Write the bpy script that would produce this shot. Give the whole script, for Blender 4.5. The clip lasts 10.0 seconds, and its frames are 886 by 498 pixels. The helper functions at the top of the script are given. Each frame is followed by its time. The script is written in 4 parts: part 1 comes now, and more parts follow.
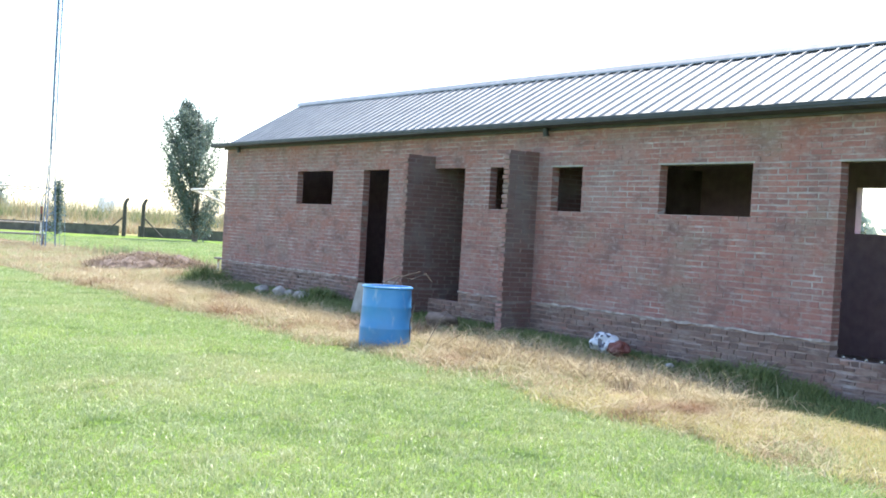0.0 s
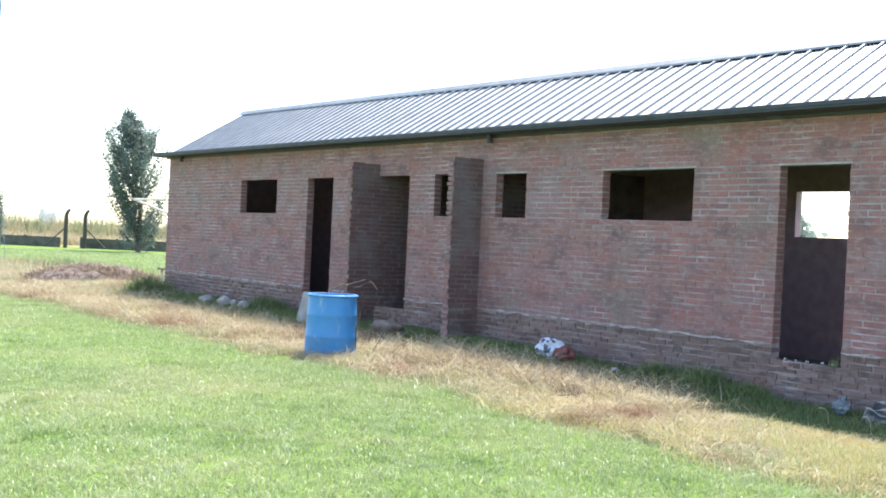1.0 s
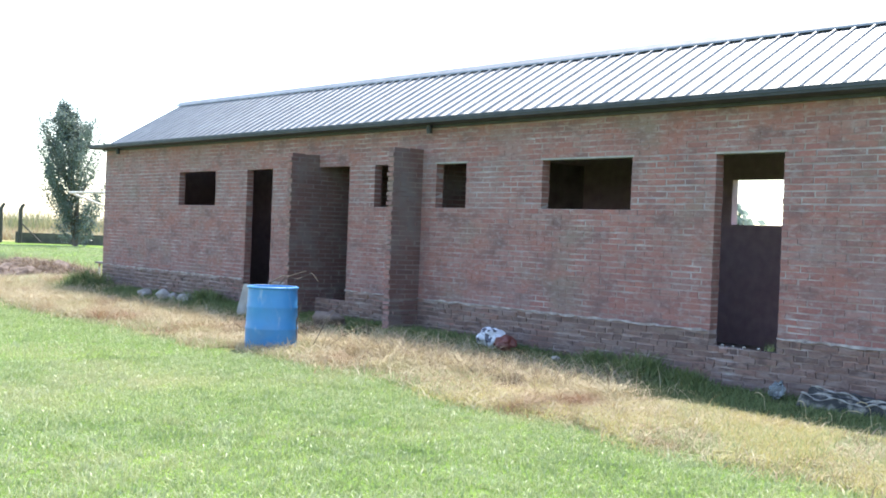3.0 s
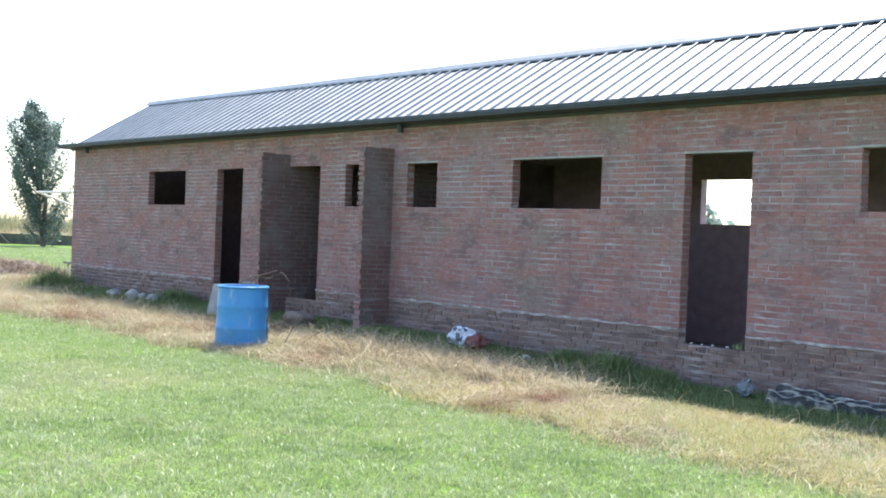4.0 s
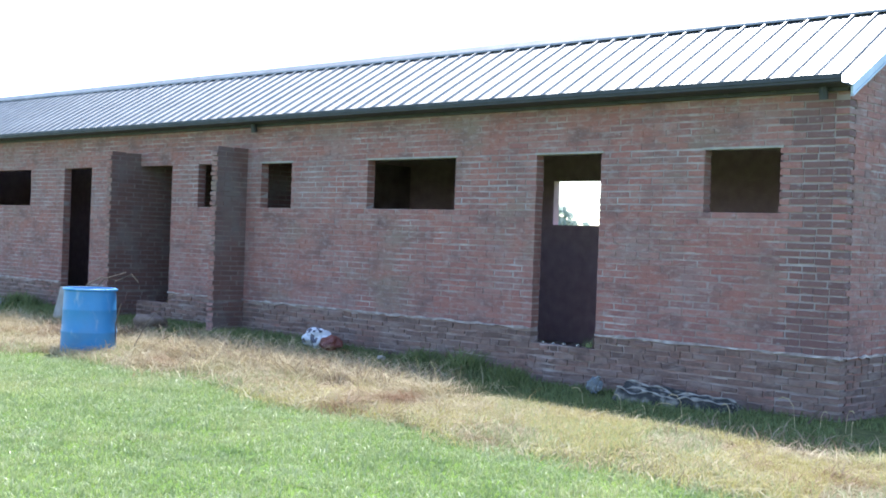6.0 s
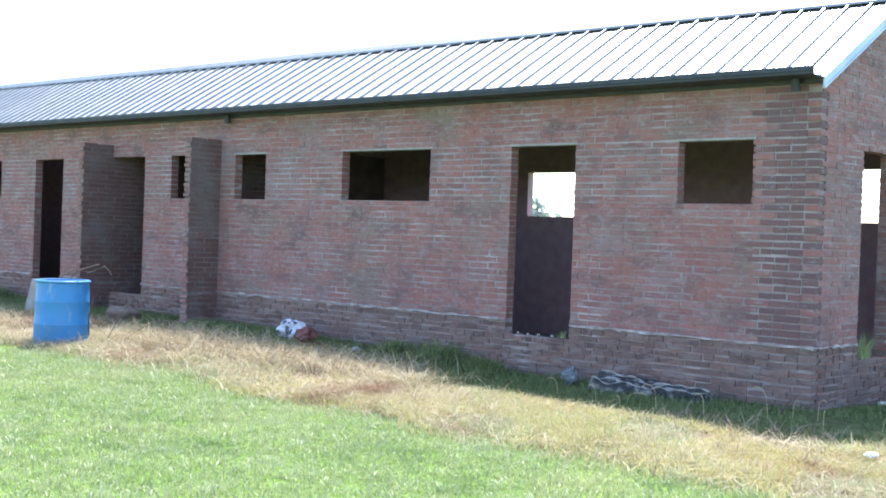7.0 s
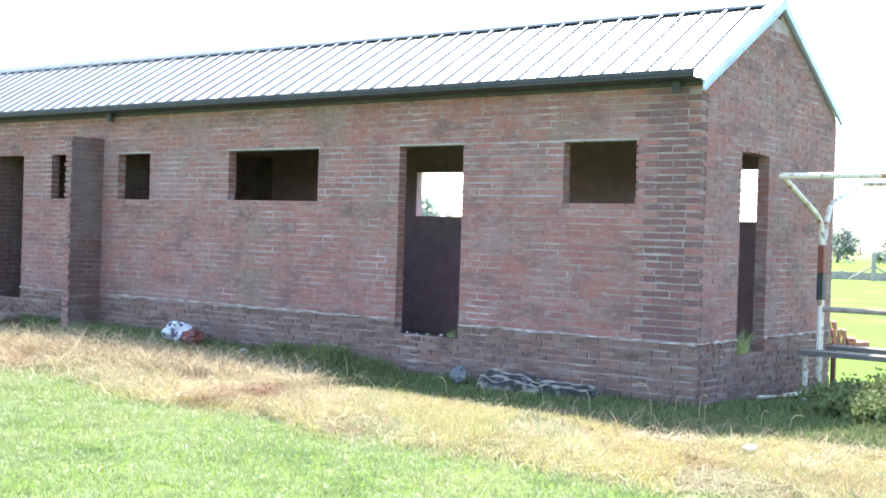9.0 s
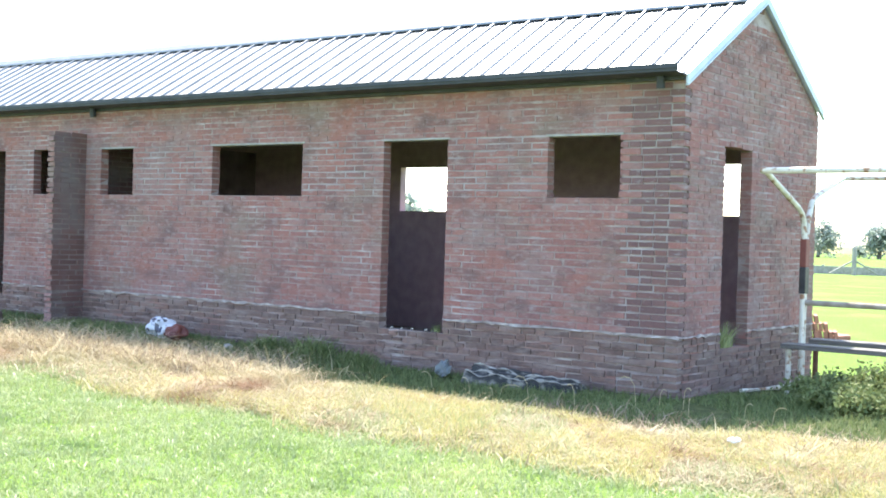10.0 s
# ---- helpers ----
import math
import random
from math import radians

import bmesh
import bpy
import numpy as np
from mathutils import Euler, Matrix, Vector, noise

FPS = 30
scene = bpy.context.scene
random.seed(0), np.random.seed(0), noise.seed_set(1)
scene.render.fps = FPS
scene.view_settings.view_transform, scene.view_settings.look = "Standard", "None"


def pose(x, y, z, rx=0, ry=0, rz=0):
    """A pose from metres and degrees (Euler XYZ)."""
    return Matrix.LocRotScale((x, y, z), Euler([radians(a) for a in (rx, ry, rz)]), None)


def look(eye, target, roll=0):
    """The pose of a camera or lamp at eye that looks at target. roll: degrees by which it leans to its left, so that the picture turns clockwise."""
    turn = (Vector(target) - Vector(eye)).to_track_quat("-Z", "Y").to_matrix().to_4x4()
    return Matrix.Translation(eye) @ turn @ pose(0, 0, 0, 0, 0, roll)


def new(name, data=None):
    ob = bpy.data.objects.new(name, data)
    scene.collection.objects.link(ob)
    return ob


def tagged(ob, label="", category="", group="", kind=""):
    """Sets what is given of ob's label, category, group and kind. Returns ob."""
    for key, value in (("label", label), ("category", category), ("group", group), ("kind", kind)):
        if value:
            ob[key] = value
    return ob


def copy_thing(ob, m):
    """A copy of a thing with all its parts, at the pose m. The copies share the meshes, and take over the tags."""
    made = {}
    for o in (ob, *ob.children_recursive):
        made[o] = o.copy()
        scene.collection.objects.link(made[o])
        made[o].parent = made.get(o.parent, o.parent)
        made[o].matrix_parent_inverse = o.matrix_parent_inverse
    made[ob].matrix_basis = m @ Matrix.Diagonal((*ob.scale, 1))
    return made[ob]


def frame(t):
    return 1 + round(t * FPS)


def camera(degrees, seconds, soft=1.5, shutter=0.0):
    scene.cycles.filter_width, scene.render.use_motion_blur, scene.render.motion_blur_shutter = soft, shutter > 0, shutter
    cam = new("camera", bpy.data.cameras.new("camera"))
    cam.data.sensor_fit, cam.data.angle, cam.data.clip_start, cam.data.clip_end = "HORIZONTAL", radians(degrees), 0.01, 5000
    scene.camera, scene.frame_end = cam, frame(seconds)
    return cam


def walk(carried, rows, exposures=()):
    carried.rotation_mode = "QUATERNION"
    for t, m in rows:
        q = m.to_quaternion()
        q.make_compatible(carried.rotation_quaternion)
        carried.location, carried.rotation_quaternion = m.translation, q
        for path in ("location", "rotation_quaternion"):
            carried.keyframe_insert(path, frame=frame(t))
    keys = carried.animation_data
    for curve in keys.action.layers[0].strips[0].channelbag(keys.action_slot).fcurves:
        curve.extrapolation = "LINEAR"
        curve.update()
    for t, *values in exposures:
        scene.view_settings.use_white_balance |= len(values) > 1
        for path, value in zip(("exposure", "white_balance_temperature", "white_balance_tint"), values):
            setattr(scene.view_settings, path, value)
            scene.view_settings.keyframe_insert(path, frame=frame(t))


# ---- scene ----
cam = camera(40.9, 10.0, soft=1.8)
PATH = [
    (0, (4.676, -10.515, 1.553), (3.007, -9.413, 1.521), 3.3),
    (0.5, (4.675, -10.495, 1.548), (3.029, -9.36, 1.518), 3.0),
    (1, (4.673, -10.489, 1.545), (3.055, -9.314, 1.531), 2.7),
    (1.5, (4.678, -10.507, 1.546), (3.062, -9.329, 1.534), 2.1),
    (2, (4.685, -10.509, 1.544), (3.079, -9.318, 1.53), 2.0),
    (2.5, (4.682, -10.477, 1.539), (3.099, -9.255, 1.517), 2.3),
    (3, (4.679, -10.467, 1.538), (3.12, -9.214, 1.513), 2.2),
    (4.5, (4.706, -10.483, 1.514), (3.204, -9.162, 1.492), 2.0),
    (5, (4.711, -10.451, 1.507), (3.254, -9.081, 1.487), 1.6),
    (5.5, (4.727, -10.408, 1.505), (3.32, -8.986, 1.499), 1.7),
    (6, (4.734, -10.397, 1.507), (3.366, -8.938, 1.497), 2.1),
    (7.5, (4.722, -10.45, 1.501), (3.415, -8.936, 1.476), 1.8),
    (8, (4.728, -10.437, 1.506), (3.469, -8.883, 1.482), 1.7),
    (8.5, (4.732, -10.423, 1.51), (3.518, -8.834, 1.485), 1.8),
    (9, (4.74, -10.415, 1.507), (3.549, -8.808, 1.49), 1.8),
    (9.5, (4.743, -10.426, 1.504), (3.56, -8.813, 1.479), 1.7),
    (10, (4.73, -10.442, 1.5), (3.563, -8.817, 1.476), 1.7),
]
walk(cam, [(t, look(eye, target, roll)) for t, eye, target, roll in PATH],
     exposures=[(0, 1.82, 6480, 10), (3.0, 1.79, 6400, 10), (4.5, 1.63, 6220, 10), (6.0, 1.68, 5940, 10), (8.0, 2.17, 6300, 10), (10.0, 2.25, 6540, 10)])

# ---- world and sun ----
SUN = Vector((-0.34, 0.46, 1.0)).normalized()
world = bpy.data.worlds.new("sky")
world.use_nodes = True
scene.world = world
wn = world.node_tree.nodes
sky = wn.new("ShaderNodeTexSky")
sky.sky_type = "NISHITA"
sky.sun_disc = False
sky.sun_elevation = math.asin(SUN.z)
sky.sun_rotation = math.atan2(SUN.x, SUN.y)
sky.air_density, sky.dust_density, sky.ozone_density = 1.0, 1.0, 1.0
wn["Background"].inputs["Strength"].default_value = 0.15
world.node_tree.links.new(sky.outputs[0], wn["Background"].inputs["Color"])
sun = new("sun", bpy.data.lights.new("sun", "SUN"))
sun.data.energy, sun.data.angle, sun.data.color = 3.3, radians(0.6), (1.0, 0.95, 0.86)
sun.matrix_world = look(SUN * 50, (0, 0, 0))


# ---- materials ----
def mat(name, cols, scale=8.0, rough=0.8, metal=0.0, bump=0.2, bscale=60.0, big=None, bigscale=0.6, bigrange=(0.45, 0.65),
        rand="", randcols=None, stretch=(1, 1, 1), transl=0.0, spec=0.5):
    """Procedural surface: fine noise over cols, a big-scale patch colour, optional per-piece variation."""
    m = bpy.data.materials.new(name)
    m.use_nodes = True
    nt = m.node_tree
    n, ln = nt.nodes, nt.links
    bsdf = n["Principled BSDF"]
    geo = n.new("ShaderNodeNewGeometry")
    mp = n.new("ShaderNodeMapping")
    mp.inputs["Scale"].default_value = stretch
    ln.new(geo.outputs["Position"], mp.inputs["Vector"])
    nz = n.new("ShaderNodeTexNoise")
    nz.inputs["Scale"].default_value, nz.inputs["Detail"].default_value = scale, 5
    ln.new(mp.outputs[0], nz.inputs["Vector"])
    ramp = n.new("ShaderNodeValToRGB")
    for i, c in enumerate(cols):
        p = 0.3 + 0.4 * i / max(1, len(cols) - 1)
        e = ramp.color_ramp.elements[i] if i < 2 else ramp.color_ramp.elements.new(p)
        e.position, e.color = p, (*c, 1)
    if len(cols) == 1:
        ramp.color_ramp.elements[1].color = (*cols[0], 1)
    ln.new(nz.outputs[0], ramp.inputs[0])
    col = ramp.outputs[0]

    def mix(fac, a, b, mode="MIX"):
        mx = n.new("ShaderNodeMix")
        mx.data_type, mx.blend_type = "RGBA", mode
        for sock, v in ((mx.inputs["Factor"], fac), (mx.inputs[6], a), (mx.inputs[7], b)):
            if isinstance(v, (int, float)):
                sock.default_value = v
            elif isinstance(v, tuple):
                sock.default_value = (*v, 1)
            else:
                ln.new(v, sock)
        return mx.outputs[2]

    def patch(sc, rng, seed=0.0, squash=(1, 1, 1)):
        b = n.new("ShaderNodeTexNoise")
        b.inputs["Scale"].default_value, b.inputs["Detail"].default_value = sc, 4
        off = n.new("ShaderNodeVectorMath")
        off.operation = "MULTIPLY_ADD"
        off.inputs[1].default_value = squash
        off.inputs[2].default_value = (seed, seed * 2, seed * 3)
        ln.new(geo.outputs["Position"], off.inputs[0])
        ln.new(off.outputs[0], b.inputs["Vector"])
        r = n.new("ShaderNodeMapRange")
        r.inputs["From Min"].default_value, r.inputs["From Max"].default_value = rng
        ln.new(b.outputs[0], r.inputs[0])
        return r.outputs[0]

    if rand:
        if rand == "object":
            src = n.new("ShaderNodeObjectInfo").outputs["Random"]
        else:
            src = geo.outputs["Random Per Island"]
        rr = n.new("ShaderNodeValToRGB")
        for i, c in enumerate(randcols):
            p = i / max(1, len(randcols) - 1)
            e = rr.color_ramp.elements[i] if i < 2 else rr.color_ramp.elements.new(p)
            e.position, e.color = p, (*c, 1)
        ln.new(src, rr.inputs[0])
        col = mix(0.6, col, rr.outputs[0])
    if big:
        for k, (bc, bs, br, *sq) in enumerate(big if isinstance(big, list) else [(big, bigscale, bigrange)]):
            col = mix(patch(bs, br, 3.7 * k, sq[0] if sq else (1, 1, 1)), col, bc)
    ln.new(col, bsdf.inputs["Base Color"])
    bsdf.inputs["Specular IOR Level"].default_value = spec
    bsdf.inputs["Roughness"].default_value, bsdf.inputs["Metallic"].default_value = rough, metal
    if bump:
        bz = n.new("ShaderNodeTexNoise")
        bz.inputs["Scale"].default_value, bz.inputs["Detail"].default_value = bscale, 6
        ln.new(mp.outputs[0], bz.inputs["Vector"])
        bp = n.new("ShaderNodeBump")
        bp.inputs["Strength"].default_value, bp.inputs["Distance"].default_value = bump, 0.01
        ln.new(bz.outputs[0], bp.inputs["Height"])
        ln.new(bp.outputs[0], bsdf.inputs["Normal"])
    if transl:
        tr = n.new("ShaderNodeBsdfTranslucent")
        ln.new(col, tr.inputs["Color"])
        sh = n.new("ShaderNodeMixShader")
        sh.inputs[0].default_value = transl
        ln.new(bsdf.outputs[0], sh.inputs[1])
        ln.new(tr.outputs[0], sh.inputs[2])
        ln.new(sh.outputs[0], n["Material Output"].inputs["Surface"])
    return m


BRICKS = [(0.285, 0.121, 0.104), (0.194, 0.103, 0.095), (0.339, 0.159, 0.134), (0.258, 0.164, 0.153), (0.262, 0.107, 0.092), (0.174, 0.102, 0.096), (0.314, 0.132, 0.105), (0.320, 0.218, 0.200), (0.275, 0.130, 0.115)]
SMEAR = [((0.215, 0.165, 0.135), 1.15, (0.52, 0.74), (0.8, 0.8, 1.4)), ((0.306, 0.140, 0.117), 1.9, (0.50, 0.68), (0.8, 0.8, 1.5)), ((0.169, 0.104, 0.098), 2.7, (0.50, 0.72), (0.8, 0.8, 1.6)), ((0.275, 0.198, 0.190), 1.6, (0.54, 0.84), (0.8, 0.8, 1.5)),
         ((0.349, 0.284, 0.275), 10.0, (0.52, 0.80), (0.9, 0.9, 2.0)), ((0.136, 0.081, 0.077), 18.0, (0.56, 0.86), (0.7, 0.7, 1.6)), ((0.439, 0.373, 0.363), 40.0, (0.60, 0.90), (0.9, 0.9, 1.3))]
M_BRICK = mat("brick", [(0.234, 0.109, 0.102), (0.382, 0.174, 0.155)], 26, 0.9, bump=0.5, bscale=70, rand="object", randcols=BRICKS, big=SMEAR)
M_BRICKS = mat("brickwork", [(0.234, 0.109, 0.102), (0.382, 0.174, 0.155)], 26, 0.9, bump=0.5, bscale=70, rand="island", randcols=BRICKS, big=SMEAR)
PLB = [(0.210, 0.112, 0.086), (0.095, 0.062, 0.056), (0.248, 0.147, 0.121), (0.072, 0.046, 0.043), (0.153, 0.112, 0.102), (0.229, 0.156, 0.134)]
PLS = [((0.286, 0.227, 0.207), 5.0, (0.46, 0.74), (0.5, 0.5, 2.6)), ((0.114, 0.076, 0.069), 9.0, (0.52, 0.66), (0.7, 0.7, 1.5)), ((0.162, 0.112, 0.099), 1.3, (0.46, 0.75))]
M_PLINTH = mat("plinth_brick", [(0.159, 0.094, 0.082), (0.339, 0.208, 0.173)], 22, 0.95, bump=0.8, bscale=50, rand="object", randcols=PLB, big=PLS)
M_PLINTHS = mat("plinth_brickwork", [(0.159, 0.094, 0.082), (0.339, 0.208, 0.173)], 22, 0.95, bump=0.8, bscale=50, rand="island", randcols=PLB, big=PLS)
M_MORTAR = mat("mortar", [(0.225, 0.152, 0.142), (0.31, 0.235, 0.22), (0.47, 0.415, 0.40)], 2.2, 0.95, bump=0.6, bscale=90, big=SMEAR)
M_POINT = mat("pale_pointing_mortar", [(0.22, 0.165, 0.158), (0.42, 0.375, 0.37)], 3, 0.95, bump=0.6, bscale=90)
M_QUOIN = mat("quoin_brick", [(0.135, 0.074, 0.073), (0.20, 0.107, 0.10)], 26, 0.9, bump=0.5, bscale=70, rand="object",
              randcols=[(0.165, 0.088, 0.086), (0.138, 0.083, 0.083), (0.20, 0.112, 0.103), (0.155, 0.10, 0.102), (0.23, 0.11, 0.095)], big=[((0.30, 0.27, 0.275), 12.0, (0.60, 0.78), (1, 1, 2.2))])
M_NEWB = mat("new_brick", [(0.291, 0.135, 0.102), (0.395, 0.194, 0.143)], 22, 0.9, bump=0.4, bscale=60, rand="object", randcols=[(0.306, 0.136, 0.099), (0.412, 0.205, 0.153), (0.257, 0.124, 0.098)])
M_DAMP = mat("damp_course_mortar", [(0.19, 0.15, 0.138), (0.33, 0.28, 0.26), (0.52, 0.465, 0.43)], 7, 0.95, bump=0.8, bscale=60)
M_RAW = mat("bare_brick_end", [(0.20, 0.098, 0.086), (0.31, 0.155, 0.135)], 14, 0.95, bump=0.5, bscale=70)
M_DARKB = mat("dark_brickwork", [(0.118, 0.064, 0.059), (0.19, 0.098, 0.088)], 14, 0.95, bump=0.5, bscale=70, rand="island",
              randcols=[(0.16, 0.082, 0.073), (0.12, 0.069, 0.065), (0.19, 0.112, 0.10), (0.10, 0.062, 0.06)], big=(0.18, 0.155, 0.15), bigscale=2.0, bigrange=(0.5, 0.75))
M_DARKM = mat("dark_mortar", [(0.135, 0.10, 0.093), (0.235, 0.195, 0.183)], 5, 0.95, bump=0.4)
M_DIRT = mat("dirt_floor", [(0.27, 0.225, 0.21), (0.41, 0.35, 0.33)], 5, 0.95, bump=0.6)
M_INNER = mat("inner_brick", [(0.37, 0.258, 0.29), (0.48, 0.352, 0.385)], 7, 0.95, bump=0.4)
M_ROOF = mat("galvanised_sheet", [(0.29, 0.29, 0.28), (0.37, 0.368, 0.355)], 3, 0.53, 0.9, bump=0)
M_GUTTER = mat("dark_gutter_metal", [(0.022, 0.028, 0.032), (0.045, 0.05, 0.055)], 6, 0.6, 0.0, bump=0.1)
M_TRIM = mat("blue_grey_flashing", [(0.40, 0.48, 0.58), (0.52, 0.60, 0.70)], 4, 0.45, 0.2, bump=0.05)
M_CONC = mat("concrete", [(0.25, 0.24, 0.22), (0.40, 0.38, 0.35)], 6, 0.9, bump=0.4)
# Concrete darkened evenly to carry the shade of the fence wall's near face.
M_SHADEC = mat("shaded_concrete", [(0.07, 0.07, 0.06), (0.15, 0.14, 0.12)], 2, 0.95, bump=0.4)
M_BLUE = mat("blue_plastic", [(0.035, 0.20, 0.46), (0.05, 0.24, 0.52)], 5, 0.45, bump=0.08, bscale=20, big=[((0.08, 0.20, 0.38), 3.0, (0.50, 0.75)), ((0.22, 0.34, 0.50), 12.0, (0.60, 0.80), (1, 1, 0.4))])
M_WHITE = mat("chipped_white_paint", [(0.60, 0.57, 0.50), (0.78, 0.75, 0.68)], 10, 0.55, bump=0.2, big=(0.36, 0.20, 0.12), bigscale=12, bigrange=(0.53, 0.64))
M_RED = mat("red_paint", [(0.17, 0.045, 0.036), (0.25, 0.075, 0.06)], 12, 0.6, bump=0.2)
M_BLACK = mat("black_paint", [(0.02, 0.02, 0.025), (0.05, 0.05, 0.055)], 12, 0.5, bump=0.2)
M_RUST = mat("rusty_steel", [(0.12, 0.06, 0.04), (0.22, 0.11, 0.07)], 14, 0.8, 0.2, bump=0.3)
M_PLANK = mat("weathered_plank", [(0.10, 0.09, 0.085), (0.22, 0.20, 0.18)], 6, 0.8, bump=0.5, bscale=30, stretch=(0.6, 9, 9))
M_RAIL = mat("weathered_rail", [(0.26, 0.21, 0.17), (0.46, 0.41, 0.35)], 7, 0.8, bump=0.3)
M_PAPER = mat("white_paper", [(0.70, 0.70, 0.70), (0.82, 0.82, 0.82)], 9, 0.8, bump=0.3)
M_STONE = mat("pale_stone", [(0.22, 0.20, 0.18), (0.42, 0.39, 0.36)], 9, 0.9, bump=0.6)
M_TARP = mat("dark_tarp", [(0.018, 0.018, 0.018), (0.06, 0.058, 0.055)], 9, 0.85, bump=0.5, big=(0.26, 0.24, 0.21), bigscale=9, bigrange=(0.50, 0.66))
M_TARPL = mat("grey_tarp_ridge", [(0.20, 0.19, 0.175), (0.40, 0.38, 0.34)], 9, 0.7, bump=0.3)
M_BAGW = mat("white_plastic_bag", [(0.50, 0.52, 0.58), (0.72, 0.74, 0.80)], 8, 0.4, bump=0.3, big=(0.06, 0.06, 0.09), bigscale=11, bigrange=(0.52, 0.56))
M_BAGR = mat("red_bag", [(0.12, 0.035, 0.028), (0.20, 0.06, 0.045)], 9, 0.5, bump=0.3)
M_BOTTLE = mat("clear_bottle", [(0.30, 0.34, 0.37), (0.48, 0.52, 0.55)], 9, 0.12, bump=0.2)
M_BOTTLE.node_tree.nodes["Principled BSDF"].inputs["Transmission Weight"].default_value = 0.7
M_SOIL = mat("turned_soil", [(0.124, 0.090, 0.073), (0.250, 0.191, 0.158)], 7, 0.95, bump=0.9, bscale=25)
M_BARK = mat("bark", [(0.10, 0.08, 0.06), (0.18, 0.15, 0.12)], 12, 0.95, bump=0.6)
M_TWIG = mat("dry_twig", [(0.09, 0.07, 0.055), (0.18, 0.14, 0.11)], 12, 0.9, bump=0.2)
M_MAST = mat("mast_steel", [(0.10, 0.15, 0.24), (0.18, 0.24, 0.34)], 3, 0.5, 0.5, bump=0.05)
M_POST = mat("dark_post", [(0.05, 0.045, 0.04), (0.10, 0.09, 0.08)], 9, 0.9, bump=0.4)
M_SILO = mat("far_white_building", [(0.62, 0.62, 0.62), (0.72, 0.72, 0.72)], 1, 0.8, bump=0)
M_LAWN = mat("lawn_blade", [(0.275, 0.338, 0.13), (0.395, 0.437, 0.215)], 3, 0.42, spec=0.5, bump=0, rand="island", transl=0.35,
             randcols=[(0.085, 0.130, 0.040), (0.300, 0.375, 0.135), (0.46, 0.51, 0.25), (0.186, 0.265, 0.080), (0.60, 0.60, 0.40)],
             big=[((0.473, 0.445, 0.250), 0.45, (0.50, 0.74)), ((0.415, 0.450, 0.265), 1.9, (0.54, 0.76)), ((0.16, 0.235, 0.075), 1.1, (0.56, 0.74))])
M_STRAW = mat("straw_blade", [(0.441, 0.365, 0.221), (0.540, 0.464, 0.302)], 3, 0.7, bump=0, rand="island", transl=0.3,
              randcols=[(0.135, 0.090, 0.054), (0.468, 0.385, 0.245), (0.621, 0.553, 0.401), (0.225, 0.153, 0.092), (0.405, 0.396, 0.194), (0.351, 0.257, 0.158), (0.504, 0.468, 0.324)],
              big=[((0.297, 0.184, 0.108), 0.9, (0.52, 0.68)), ((0.324, 0.342, 0.144), 0.7, (0.58, 0.78))])
M_YELLOW = mat("half_dry_blade", [(0.44, 0.40, 0.14), (0.56, 0.51, 0.22)], 3, 0.6, bump=0, rand="island", transl=0.35,
               randcols=[(0.30, 0.31, 0.09), (0.52, 0.46, 0.16), (0.66, 0.59, 0.27), (0.33, 0.20, 0.095)])
M_ROOT = mat("dead_root", [(0.182, 0.130, 0.091), (0.390, 0.299, 0.208)], 3, 0.9, bump=0, rand="island", randcols=[(0.156, 0.104, 0.078), (0.338, 0.247, 0.169), (0.494, 0.403, 0.286)])
M_STRAWL = mat("bleached_straw", [(0.470, 0.381, 0.215), (0.567, 0.476, 0.293)], 3, 0.6, bump=0, rand="island", transl=0.25,
               randcols=[(0.421, 0.318, 0.169), (0.551, 0.453, 0.262), (0.632, 0.555, 0.384)])
M_WEED = mat("weed_leaf", [(0.099, 0.140, 0.049), (0.143, 0.180, 0.068)], 5, 0.6, spec=0.15, bump=0, rand="island", transl=0.3,
             randcols=[(0.088, 0.120, 0.049), (0.186, 0.230, 0.092), (0.245, 0.300, 0.125), (0.300, 0.310, 0.145)])
# Greyed and lightened greens, with some distance haze mixed into the colour.
M_LEAF = mat("hazed_poplar_leaf", [(0.120, 0.161, 0.135), (0.171, 0.215, 0.189)], 2, 0.35, bump=0, rand="island", transl=0.5,
             randcols=[(0.082, 0.115, 0.094), (0.158, 0.196, 0.172), (0.261, 0.306, 0.293)])
# Leaf greens paled well past foliage: the distance haze is in the colour.
M_LEAFF = mat("hazed_leaf", [(0.213, 0.259, 0.216), (0.281, 0.329, 0.290)], 2, 0.4, bump=0, rand="island", transl=0.55,
              randcols=[(0.236, 0.282, 0.240), (0.327, 0.377, 0.340), (0.419, 0.471, 0.439)])
M_TALL = mat("tall_grass_blade", [(0.26, 0.27, 0.12), (0.44, 0.40, 0.22)], 0.3, 0.7, bump=0, rand="island", transl=0.3,
             randcols=[(0.18, 0.22, 0.08), (0.34, 0.34, 0.16), (0.52, 0.46, 0.28)], big=[((0.42, 0.33, 0.21), 0.22, (0.47, 0.60)), ((0.15, 0.20, 0.09), 0.35, (0.54, 0.66))])


